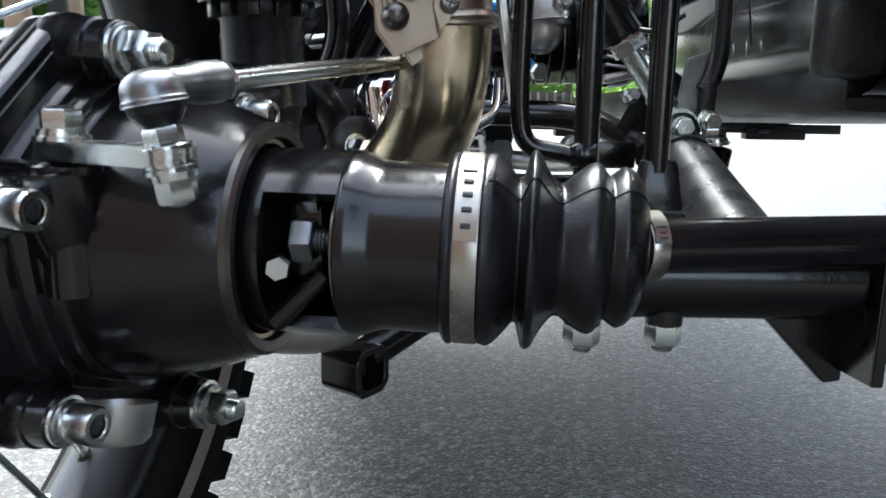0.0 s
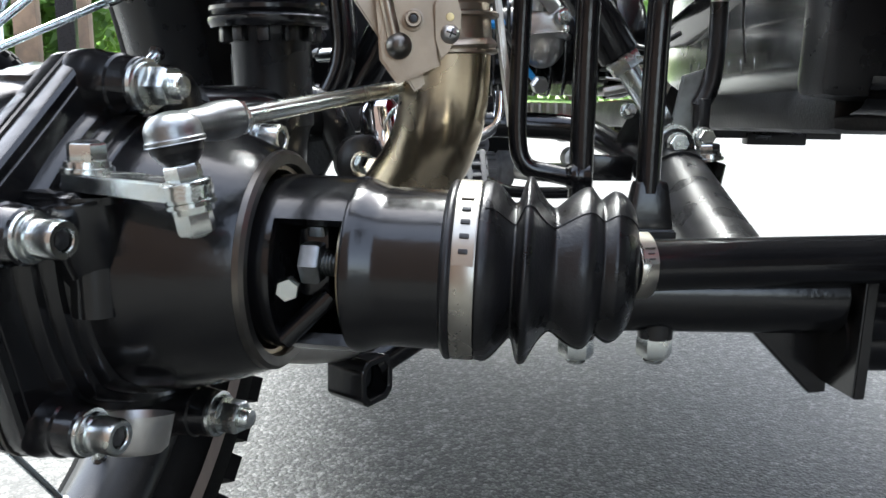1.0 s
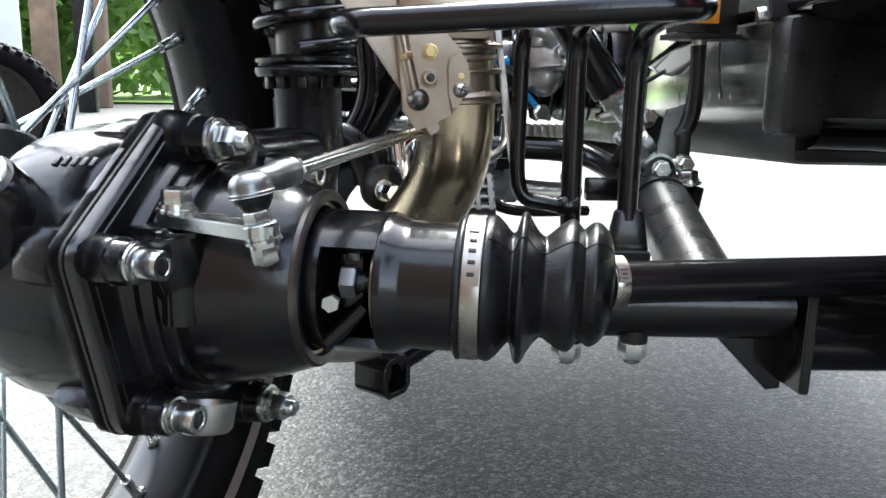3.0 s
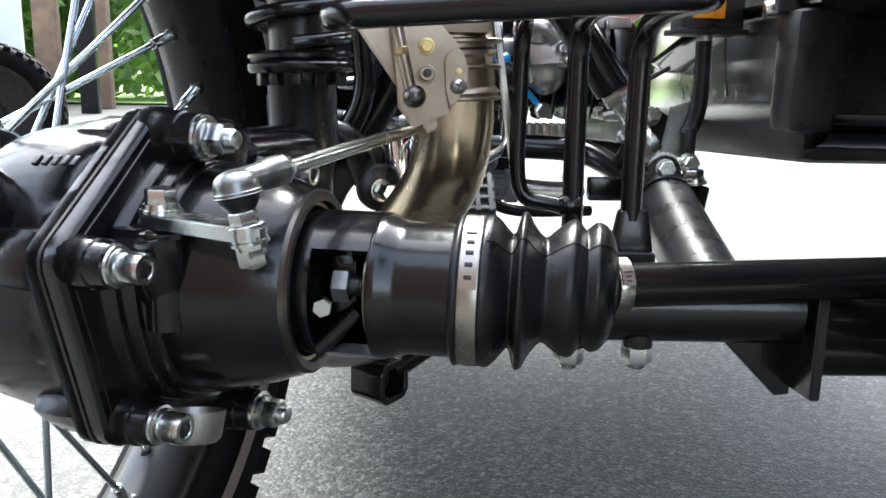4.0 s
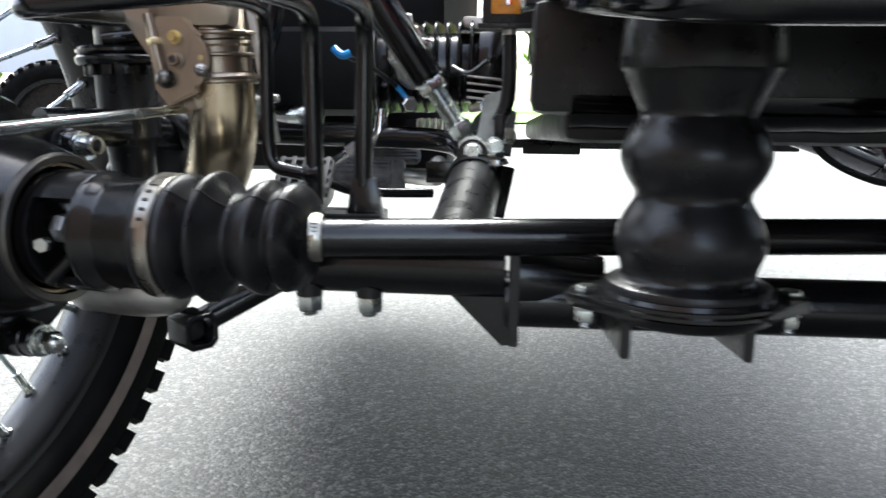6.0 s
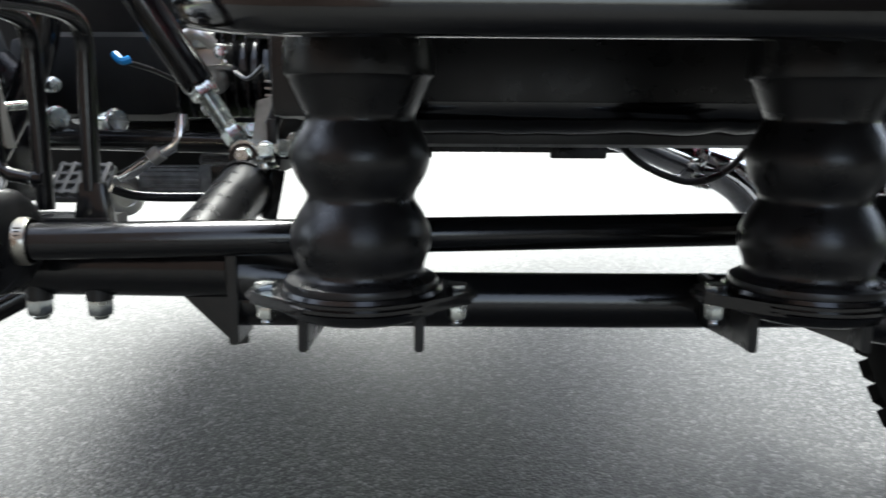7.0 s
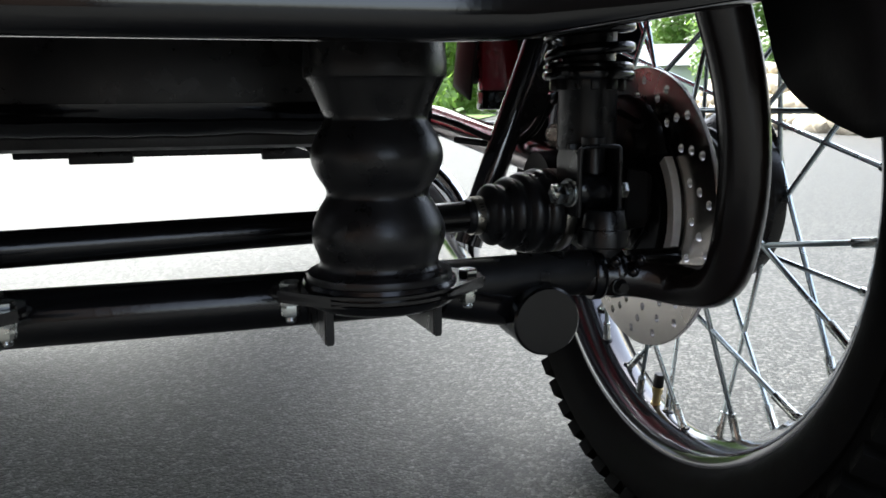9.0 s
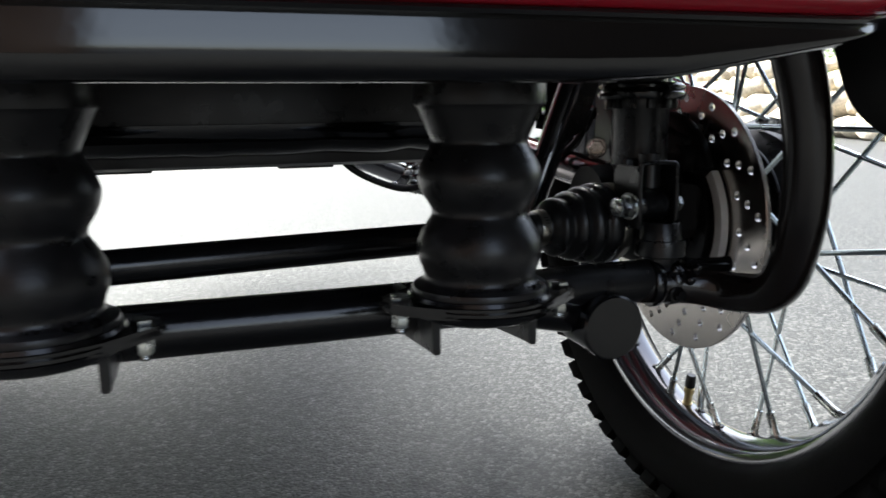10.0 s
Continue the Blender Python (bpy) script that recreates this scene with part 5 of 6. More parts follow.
# ---- engine side of the motorcycle, seen through the frame ----
def build_engine():
    t = Assembly("engine_block", MOTORCYCLE, "black engine with finned cylinder and bright castings")
    part("crankcase", block(pose(0.0, 0.47, 0.410, 0, 0, -4), (0.19, 0.20, 0.09), 0.03), MATTBLACK, t)
    # gearbox oversized upwards and forwards: its added bulk shades the ground
    part("gearbox", block(pose(-0.04, 0.92, 0.52), (0.40, 0.72, 0.36), 0.11), MATTBLACK, t)
    m = axes((0.082, 0.385, 0.412), (1, -0.06, 0.02))
    part("cylinder_core", spin(m, [(0, 0.034), (0.12, 0.034), (0.128, 0.03), (0.13, 0)], 36), BLACK, t)
    for i in range(9):
        square = lambda a: min(1.0 / max(abs(math.cos(a)), abs(math.sin(a))), 1.22) / 1.1
        part("fin", spin(m @ pose(0.006 + i * 0.0115, 0, 0), [(0, 0.03), (0, 0.047), (0.001, 0.048), (0.0022, 0.048), (0.0032, 0.047), (0.0032, 0.03)], 40, radius=square), BLACK, t)
    part("rocker_cover", spin(m @ pose(0.107, 0, 0), smooth_profile([(0, 0.046), (0.012, 0.046), (0.022, 0.042), (0.027, 0.03), (0.028, 0.0)], 3), 40), BLACK, t)
    cb = part("carburettor", block(pose(0.1215, 0.338, 0.4265, 0, 0, -10), (0.040, 0.030, 0.026), 0.007), ALLOY, t, "bright cast carburettor")
    part("float_bowl", spin(axes((0.1235, 0.334, 0.4175), (0.12, -0.05, -1)), smooth_profile([(0, 0.0), (0, 0.0195), (0.002, 0.0200), (0.005, 0.0178), (0.014, 0.0165), (0.021, 0.0120), (0.025, 0.006), (0.026, 0)], 2), 32), ALLOY, cb)
    part("bowl_flange", slab(pose(0.1235, 0.334, 0.4178, 0, 4, 0), [(0.024 * math.cos(radians(15 * k)), 0.019 * math.sin(radians(15 * k))) for k in range(24)], 0.004), ALLOY, cb)
    part("slide_cap", spin(axes((0.116, 0.330, 0.437), (0.05, -0.25, 1)), [(0, 0.0105), (0.008, 0.0105), (0.009, 0.0122), (0.013, 0.0122), (0.014, 0.0075), (0.024, 0.0065), (0.025, 0)], 24), ALLOY, cb)
    part("choke_elbow", pipe([(0.100, 0.325, 0.440), (0.108, 0.315, 0.448), (0.121, 0.313, 0.447), (0.130, 0.318, 0.437)], 0.0058, 14), ALLOY, cb)
    part("idle_screw", spin(axes((0.136, 0.318, 0.430), (0.3, -1, 0.1)), [(0, 0), (0, 0.0062), (0.005, 0.0062), (0.0055, 0.0042), (0.010, 0.004), (0.0102, 0)], 18), ZINC, cb)
    for dx, dz in ((-0.017, 0.000), (0.016, 0.002)):
        part("bowl_screw", spin(axes((0.1235 + dx, 0.3175, 0.4195 + dz), (0, -1, 0)), [(0, 0.0032), (0.002, 0.003), (0.003, 0)], 12), ZINC, cb)
    part("cable", pipe([(0.1085, 0.330, 0.3945), (0.1145, 0.330, 0.388), (0.1205, 0.327, 0.3805)], 0.0026, 10), BLUE, t, "bright blue cable")
    part("cable", pipe([(0.078, 0.245, 0.417), (0.088, 0.27, 0.413), (0.100, 0.31, 0.403), (0.1085, 0.330, 0.3945)], 0.0022, 10), RUBBER, t)
    part("cable_nut", hexagon(axes((0.121, 0.326, 0.3795), (0.3, -1, -0.3)), 0.014, 0.007), ALLOY, t)
    part("cable_clip", pipe([(0.066, 0.246, 0.424), (0.074, 0.240, 0.417), (0.080, 0.243, 0.420)], 0.0034, 8), BLUE, t)
    for i in range(7):
        part("sump_fin", block(pose(0.122 + i * 0.0073, 0.42, 0.356), (0.0031, 0.05, 0.014), 0.0007), ALLOY, t)
    part("sump_guard", block(pose(-0.02, 0.72, 0.328), (0.34, 0.32, 0.075), 0.03), MATTBLACK, t)
    part("lower_rail", pipe([(-0.12, 0.34, 0.350), (0.10, 0.335, 0.347), (0.158, 0.33, 0.345), (0.178, 0.30, 0.335), (0.186, 0.24, 0.322)], 0.0105, 18), BLACK, t)
    part("rail_boss", spin(axes((0.149, 0.322, 0.322), (0.2, -1, 0)), [(0, 0), (0, 0.0085), (0.01, 0.0085), (0.011, 0.005), (0.011, 0)], 18), ALLOY, t)
    # plated unions and stubs beside the gearbox
    for x, y, z, r, reach in ((-0.030, 0.335, 0.400, 0.0075, 0.030), (-0.028, 0.335, 0.369, 0.0115, 0.026), (0.024, 0.345, 0.366, 0.0125, 0.030), (-0.082, 0.40, 0.365, 0.0085, 0.03), (-0.089, 0.40, 0.336, 0.0085, 0.03)):
        kn = part("union", spin(axes((x, y, z), (0.75, -0.6, 0.05)), [(-reach, r * 0.8), (-reach * 0.3, r * 0.8), (-reach * 0.28, r), (reach * 0.10, r), (reach * 0.13, r * 0.86), (reach * 0.22, r * 0.8), (reach * 0.24, 0)], 24), ZINC, t)
        part("union_stub", pipe([(x - reach * 0.7, y + reach * 0.5, z), (x - 0.06, y + 0.06, z + 0.002)], r * 0.72, 12), BLACK, kn)
    part("head_casting", block(pose(0.186, 0.375, 0.4545, 0, 4, 0), (0.034, 0.05, 0.012), 0.004), ALLOY, t, "bright cast cylinder head edge")
    for i in range(4):
        part("head_fin", block(pose(0.192, 0.335, 0.3835 + 0.0065 * i, 0, 6, 0), (0.034, 0.020, 0.0022), 0.0008), ALLOY, t)
    part("head_stay", block(pose(0.196, 0.345, 0.3780, 0, -12, 0), (0.040, 0.02, 0.008), 0.003), ALLOY, t)
    for x, z, a in ((0.197, 0.377, 0.012), (0.214, 0.352, 0.011), (0.176, 0.361, 0.009), (0.203, 0.345, 0.012)):
        bolt(t, axes((x, 0.262, z), (0.2, -1, 0.3)), a, nut_h=0.006)
    part("side_plate", slab(pose(0.199, 0.268, 0.360, 90, 0, 0), [(-0.03, -0.022), (0.018, -0.026), (0.022, 0.012), (0.004, 0.024), (-0.014, 0.008)], 0.004), BLACK, t)
    part("step_bar", slab(pose(0.017, 0.45, 0.350, 60, 0, 0), [(-0.030, -0.008), (0.030, -0.006), (0.030, 0.006), (-0.030, 0.008)], 0.006), ALLOY, t)
    part("step_bar", slab(pose(0.098, 0.45, 0.342, 60, 0, 0), [(-0.022, -0.007), (0.022, -0.006), (0.022, 0.006), (-0.022, 0.007)], 0.006), DULLZINC, t)
    part("gear_lever", pipe([(0.030, 0.335, 0.312), (0.046, 0.33, 0.319), (0.069, 0.33, 0.335), (0.085, 0.33, 0.343), (0.0925, 0.33, 0.352), (0.093, 0.335, 0.372)], 0.0062, 16), CHROME, t, "chromed bent gear lever")
    part("lever_joint", spin(axes((0.062, 0.33, 0.330), (0.75, 0, 0.55)), [(0, 0.006), (0.001, 0.0085), (0.012, 0.0085), (0.013, 0.006)], 20), ALLOY, t)
    return t


build_engine()


def build_footpegs():
    t = Assembly("foot_pedal", MOTORCYCLE, "black ribbed rubber foot pedal")
    m = pose(0.047, 0.21, 0.318, 38, 0, 0)
    part("pad", block(m, (0.046, 0.040, 0.006), 0.002), PEDAL, t)
    for i in range(5):
        part("pad_bar", block(m @ pose(-0.019 + 0.0095 * i, 0, 0.005), (0.0038, 0.038, 0.005), 0.001), PEDAL, t)
    for j in range(4):
        part("pad_bar", block(m @ pose(0, -0.0155 + 0.0105 * j, 0.0045), (0.044, 0.0036, 0.005), 0.001), PEDAL, t)
    part("pedal_arm", pipe([(0.068, 0.215, 0.314), (0.085, 0.225, 0.305), (0.15, 0.25, 0.303)], 0.0042, 14), BLACK, t)
    part("pedal_hook", block(pose(0.160, 0.24, 0.322), (0.030, 0.010, 0.018), 0.002), BLACK, t)
    p = Assembly("footpeg", MOTORCYCLE, "ribbed black rubber footpeg")
    fm = axes((0.035, 0.375, 0.306), (1, 0.06, 0))
    part("peg", spin(fm, [(0, 0), (0, 0.0115), (0.002, 0.0135), (0.062, 0.0135), (0.064, 0.016), (0.074, 0.016), (0.076, 0.014), (0.076, 0)], 32), PEGRUBBER, p)
    for k in range(16):
        part("peg_rib", block(fm @ pose(0, 0, 0, 22.5 * k) @ pose(0.032, 0.0138, 0), (0.056, 0.0022, 0.0030), 0.0005), PEGRUBBER, p)
    part("end_plate", spin(axes((0.022, 0.362, 0.291), (0.75, -0.66, 0)), [(0, 0), (0, 0.021), (0.003, 0.021), (0.004, 0.019), (0.0042, 0.012), (0.003, 0.011), (0.003, 0)], 32), ALLOY, p)
    fp = Assembly("far_footpeg", MOTORCYCLE, "grey ribbed rubber footpeg beyond the gearbox")
    part("far_peg", slab(pose(0.078, 0.55, 0.314, 55, 0, 0), [(-0.026 + 0.007 * math.cos(radians(a)), 0.011 * math.sin(radians(a))) for a in range(90, 271, 20)] + [(0.026 + 0.007 * math.cos(radians(a)), 0.011 * math.sin(radians(a))) for a in range(-90, 91, 20)], 0.010, 0.002), PEGRUBBER, fp)
    for j in range(4):
        part("far_peg_rib", block(pose(0.078, 0.55, 0.314, 55, 0, 0) @ pose(0, -0.0075 + 0.005 * j, 0.0055), (0.056, 0.0022, 0.003), 0.0005), PEGRUBBER, fp)
    part("peg_bracket", pipe([(0.11, 0.375, 0.306), (0.135, 0.35, 0.306), (0.15, 0.30, 0.312)], 0.008, 14), ALLOY, p)
    s = Assembly("stand_foot", MOTORCYCLE, "black square-section stand foot")
    fmx = axes((-0.0110, 0.106, 0.2185), (0.79, -0.62, 0))
    soft = lambda a: min(1.0 / max(abs(math.cos(a)), abs(math.sin(a))), 1.16)
    part("foot_socket", spin(fmx, [(-0.013, 0), (-0.013, 0.0110), (-0.0122, 0.0128), (0.0122, 0.0132), (0.0130, 0.0126), (0.0130, 0.0098), (0.0124, 0.0092), (0.0, 0.0090), (0.0, 0)], 48, radius=soft), BLACK, s)
    part("foot_plug", spin(fmx @ pose(0.0004, 0, 0), [(0, 0.0086), (0.001, 0.0080), (0.001, 0)], 32, radius=soft), DARKGREY, s)
    part("foot_tube", pipe([(-0.004, 0.112, 0.224), (0.045, 0.135, 0.250), (0.09, 0.16, 0.274)], 0.0095, 20, smooth=0), BLACK, s)
    h = Assembly("lower_housing", MOTORCYCLE, "pale grey cast housing")
    part("casting", spin(axes((-0.085, 0.10, 0.256), (1, -0.1, -0.12)), smooth_profile([(0, 0.0), (0, 0.021), (0.02, 0.022), (0.05, 0.020), (0.072, 0.014), (0.079, 0.006), (0.080, 0)], 3), 32), ALLOY, h)


build_footpegs()


def build_rear_frame():
    t = Assembly("rear_subframe", MOTORCYCLE, "black tubes and hoses behind the shock absorber")
    part("tube", pipe([(-0.030, 0.22, 0.52), (-0.028, 0.22, 0.43), (-0.023, 0.22, 0.39), (-0.046, 0.22, 0.351), (-0.075, 0.22, 0.30)], 0.0085, 18), BLACK, t)
    part("tube", pipe([(0.022, 0.24, 0.50), (0.010, 0.24, 0.43), (-0.010, 0.24, 0.39), (-0.048, 0.24, 0.328), (-0.065, 0.24, 0.29)], 0.0125, 20), BLACK, t)
    part("hose", pipe([(-0.085, 0.16, 0.325), (-0.072, 0.16, 0.350), (-0.055, 0.16, 0.366), (-0.040, 0.16, 0.367), (-0.028, 0.162, 0.356), (-0.022, 0.17, 0.335)], 0.0095, 18), RUBBER, t)
    part("gusset_plate", slab(pose(-0.040, 0.175, 0.342, 90, 0, 0), [(-0.034, 0.018), (0.036, 0.022), (0.004, -0.018), (-0.018, -0.034), (-0.03, -0.034)], 0.004), DARKGREY, t)
    part("link_washer", spin(axes((-0.013, 0.14, 0.334), (0.4, -1, 0)), [(0, 0), (0, 0.015), (0.006, 0.015), (0.008, 0.012), (0.008, 0)], 28), SATIN, t)
    bolt(t, axes((-0.011, 0.132, 0.333), (0.5, -1, 0)), 0.011, nut_h=0.012)
    part("reservoir", spin(axes((0.004, 0.15, 0.318), (-0.12, 0, 1)), [(0, 0), (0, 0.010), (0.006, 0.0125), (0.045, 0.0125), (0.050, 0.009), (0.050, 0)], 24), CHROME, t, "polished steel cylinder")
    bolt(t, axes((-0.0545, 0.06, 0.347), (0.5, -1, 0.1)), 0.0085, nut_h=0.005, stud=0.003)
    part("swingarm_leg", pipe([(-0.085, 0.06, 0.362), (-0.060, 0.10, 0.362), (-0.03, 0.22, 0.35)], 0.013, 20), BLACK, t)
    part("yellow_tab", block(pose(-0.026, 0.16, 0.448, 0, 20, 0), (0.016, 0.004, 0.03), 0.001), YELLOW, t, "yellow plastic tab")
    part("fender_stay", pipe([(-0.20, 0.05, 0.52), (-0.12, 0.30, 0.47), (-0.06, 0.32, 0.40)], 0.02, 16), SATIN, t)
    # unseen seat and tank bulk, added to keep light off the ground below
    part("saddle", block(pose(-0.14, 0.42, 0.80, 0, 0, -4), (0.34, 0.70, 0.13), 0.05), SATIN, t, "unseen black block at seat height, added to shade the ground")
    part("fuel_tank", block(pose(0.01, 0.98, 0.80), (0.46, 0.84, 0.36), 0.10), SATIN, t, "unseen black block above the engine, added to shade the ground")
    part("frame_tube", pipe([(-0.05, 0.10, 0.74), (-0.05, 0.35, 0.70), (-0.045, 0.60, 0.66)], 0.016, 16), BLACK, t)
    # inner mudguard of the rear wheel
    bm = bmesh.new()
    spin(RW, smooth_profile([(-0.07, 0.30), (-0.068, 0.338), (-0.04, 0.352), (0, 0.356), (0.04, 0.352), (0.068, 0.338), (0.07, 0.30)], 2), 40, bm, span=(-5, 75))
    g = part("rear_mudguard", bm, SATIN, MOTORCYCLE, "satin black rear mudguard")
    s = g.modifiers.new("thick", "SOLIDIFY")
    s.thickness = 0.002


build_rear_frame()


# ---- small fittings of the sidecar ----
def build_lamp():
    t = Assembly("marker_lamp", SIDECAR, "small black marker lamp with amber lens")
    part("lamp_body", block(pose(0.213, 0.20, 0.4515), (0.044, 0.026, 0.026), 0.003), SATIN, t)
    part("lens", block(pose(0.209, 0.1865, 0.456), (0.022, 0.004, 0.020), 0.001), AMBER, t, "amber lens")
    part("lens_screw", spin(axes((0.2105, 0.1845, 0.4545), (0, -1, 0)), [(0, 0.0028), (0.0012, 0.0024), (0.0015, 0)], 12), CHROME, t)
    part("lamp_foot", block(pose(0.213, 0.20, 0.4375), (0.050, 0.030, 0.004), 0.001), SATIN, t)
    part("lead_sleeve", spin(axes((0.2125, 0.20, 0.4355), (0, 0, -1)), [(0, 0.0055), (0.006, 0.0055), (0.006, 0)], 14), ALLOY, t)
    part("lead", pipe([(0.2125, 0.20, 0.432), (0.2135, 0.20, 0.41), (0.2125, 0.20, 0.38), (0.205, 0.20, 0.366)], 0.0058, 14), RUBBER, t)
    part("tie", pipe([(0.227, 0.198, 0.434), (0.2285, 0.198, 0.415), (0.232, 0.198, 0.395)], 0.0008, 6), RUBBER, t)
    part("wire", pipe([(0.166, 0.25, 0.41), (0.18, 0.235, 0.402), (0.196, 0.22, 0.414)], 0.0018, 8), RUBBER, t)
    b = Assembly("catch_bracket", SIDECAR, "bright metal catch bracket")
    part("catch", pipe([(0.219, 0.122, 0.446), (0.235, 0.118, 0.449), (0.262, 0.112, 0.453), (0.285, 0.11, 0.46)], 0.0055, 12), ZINC, b)
    part("catch_plate", slab(pose(0.246, 0.115, 0.449, 70, 0, 10), [(-0.026, -0.006), (0.028, -0.008), (0.028, 0.008), (-0.026, 0.006)], 0.004), DARKGREY, b)
    k = Assembly("tub_bracket", SIDECAR, "dark folded steel bracket")
    part("fold", slab(pose(0.200, 0.205, 0.372, 90, 0, 0), [(-0.012, -0.022), (0.004, -0.022), (0.012, 0.020), (-0.006, 0.014)], 0.004), DULLZINC, k)
    part("clip", block(pose(0.2065, 0.198, 0.362), (0.008, 0.010, 0.02), 0.002), RUBBER, k)


build_lamp()


def build_front_exhaust():
    t = Assembly("sidecar_frame_bend", SIDECAR, "chromed bent frame tube with clamp and red reflection")
    part("bend", pipe([(0.54, 0.53, 0.362), (0.585, 0.52, 0.347), (0.650, 0.51, 0.320), (0.700, 0.505, 0.302), (0.736, 0.50, 0.262), (0.748, 0.50, 0.215), (0.750, 0.50, 0.18)], 0.0245, 32, smooth=3), CHROME, t)
    m = axes((0.648, 0.51, 0.3205), (0.065, 0, -0.026))
    part("tube_clamp", spin(m, [(-0.009, 0.0245), (-0.009, 0.0275), (-0.007, 0.0285), (0.007, 0.0285), (0.009, 0.0275), (0.009, 0.0245)], 32), CHROME, t)
    part("clamp_ear", block(pose(0.648, 0.484, 0.300, 20, 20, 0), (0.016, 0.010, 0.018), 0.002), ZINC, t)
    part("clamp_screw", spin(axes((0.640, 0.480, 0.298), (1, 0, -0.4)), [(0, 0), (0, 0.0055), (0.005, 0.0055), (0.005, 0.003), (0.022, 0.003), (0.022, 0)], 12), ZINC, t)
    part("cable", pipe([(0.545, 0.48, 0.352), (0.565, 0.477, 0.325), (0.60, 0.474, 0.306), (0.640, 0.47, 0.294), (0.68, 0.47, 0.310), (0.71, 0.48, 0.345)], 0.0042, 10), RUBBER, t)
    part("cable", pipe([(0.55, 0.49, 0.348), (0.575, 0.485, 0.320), (0.615, 0.48, 0.301), (0.65, 0.475, 0.296)], 0.003, 10), RUBBER, t)
    part("side_rail", pipe([(0.66, 0.56, 0.350), (0.82, 0.56, 0.352)], 0.0095, 18), BLACK, t)
    part("far_foot", pipe([(0.71, 0.43, 0.22), (0.66, 0.20, 0.235), (0.63, 0.12, 0.25)], 0.0125, 18), BLACKCHROME, t)
    r = Assembly("stay_tube", SIDECAR, "glossy dark stay tube")
    part("stay", pipe([(0.73, 0.20, 0.455), (0.724, 0.20, 0.434), (0.669, 0.20, 0.288), (0.660, 0.20, 0.262)], 0.0125, 20, smooth=1), BLACKCHROME, r)
    part("stay_web", slab(pose(0.712, 0.19, 0.385, 90, 0, 0), [(-0.028, -0.035), (0.020, 0.05), (0.034, 0.055), (0.012, -0.01)], 0.004), SATIN, r)
    part("hose", pipe([(0.60, 0.33, 0.375), (0.625, 0.28, 0.378), (0.655, 0.23, 0.37), (0.70, 0.21, 0.345), (0.726, 0.205, 0.362), (0.735, 0.20, 0.392)], 0.0028, 10), RUBBER, r)
    part("red_panel", block(pose(0.780, 0.45, 0.456), (0.046, 0.02, 0.115), 0.005), RED, SIDECAR, "red painted front panel")
    part("panel_edge", block(pose(0.780, 0.45, 0.388), (0.046, 0.022, 0.022), 0.003), HULL, SIDECAR, "black lower edge of the panel")


build_front_exhaust()


# ---- surroundings ----
GRASS = material("lawn", (0.07, 0.14, 0.02), 0.9, second=(0.12, 0.2, 0.035), scale=2.0, fine=(0.4, 60))
LEAF = material("leaf", (0.10, 0.19, 0.045), 0.55, second=(0.15, 0.25, 0.06), scale=3.0, per_object=0.25)
ln, ll = LEAF.node_tree.nodes, LEAF.node_tree.links
thin = ln.new("ShaderNodeBsdfTranslucent")
thin.inputs["Color"].default_value = (0.20, 0.34, 0.06, 1)
both = ln.new("ShaderNodeMixShader")
both.inputs[0].default_value = 0.5
ll.new(ln["Principled BSDF"].outputs[0], both.inputs[1])
ll.new(thin.outputs[0], both.inputs[2])
ll.new(both.outputs[0], ln["Material Output"].inputs["Surface"])
BARK = material("bark", (0.16, 0.105, 0.07), 0.85, second=(0.1, 0.07, 0.05), scale=6.0, bump=0.8, bump_scale=40)
STONE = material("field_stone", (0.52, 0.45, 0.34), 0.8, second=(0.34, 0.29, 0.22), scale=5.0, per_object=0.3, bump=0.6, bump_scale=30, fine=(0.2, 25))
SIDING = material("white_siding", (0.75, 0.76, 0.78), 0.6, second=(0.68, 0.7, 0.72), scale=2)
ROOFING = material("grey_shingle", (0.22, 0.23, 0.25), 0.8, second=(0.17, 0.18, 0.2), scale=4)
# tones of the added walls, picked for what the black parts reflect
BROWNWALL = material("brown_wall", (0.07, 0.051, 0.043), 0.8, second=(0.05, 0.036, 0.031), scale=3, bump=0.3, bump_scale=30, spec=0.03)
DARKWALL = material("dark_stained_timber", (0.010, 0.008, 0.0075), 0.9, second=(0.007, 0.006, 0.0055), scale=3, bump=0.3, bump_scale=30, spec=0.03)
GLASSY = material("window_glass", (0.03, 0.035, 0.04), 0.08, coat=0.5)


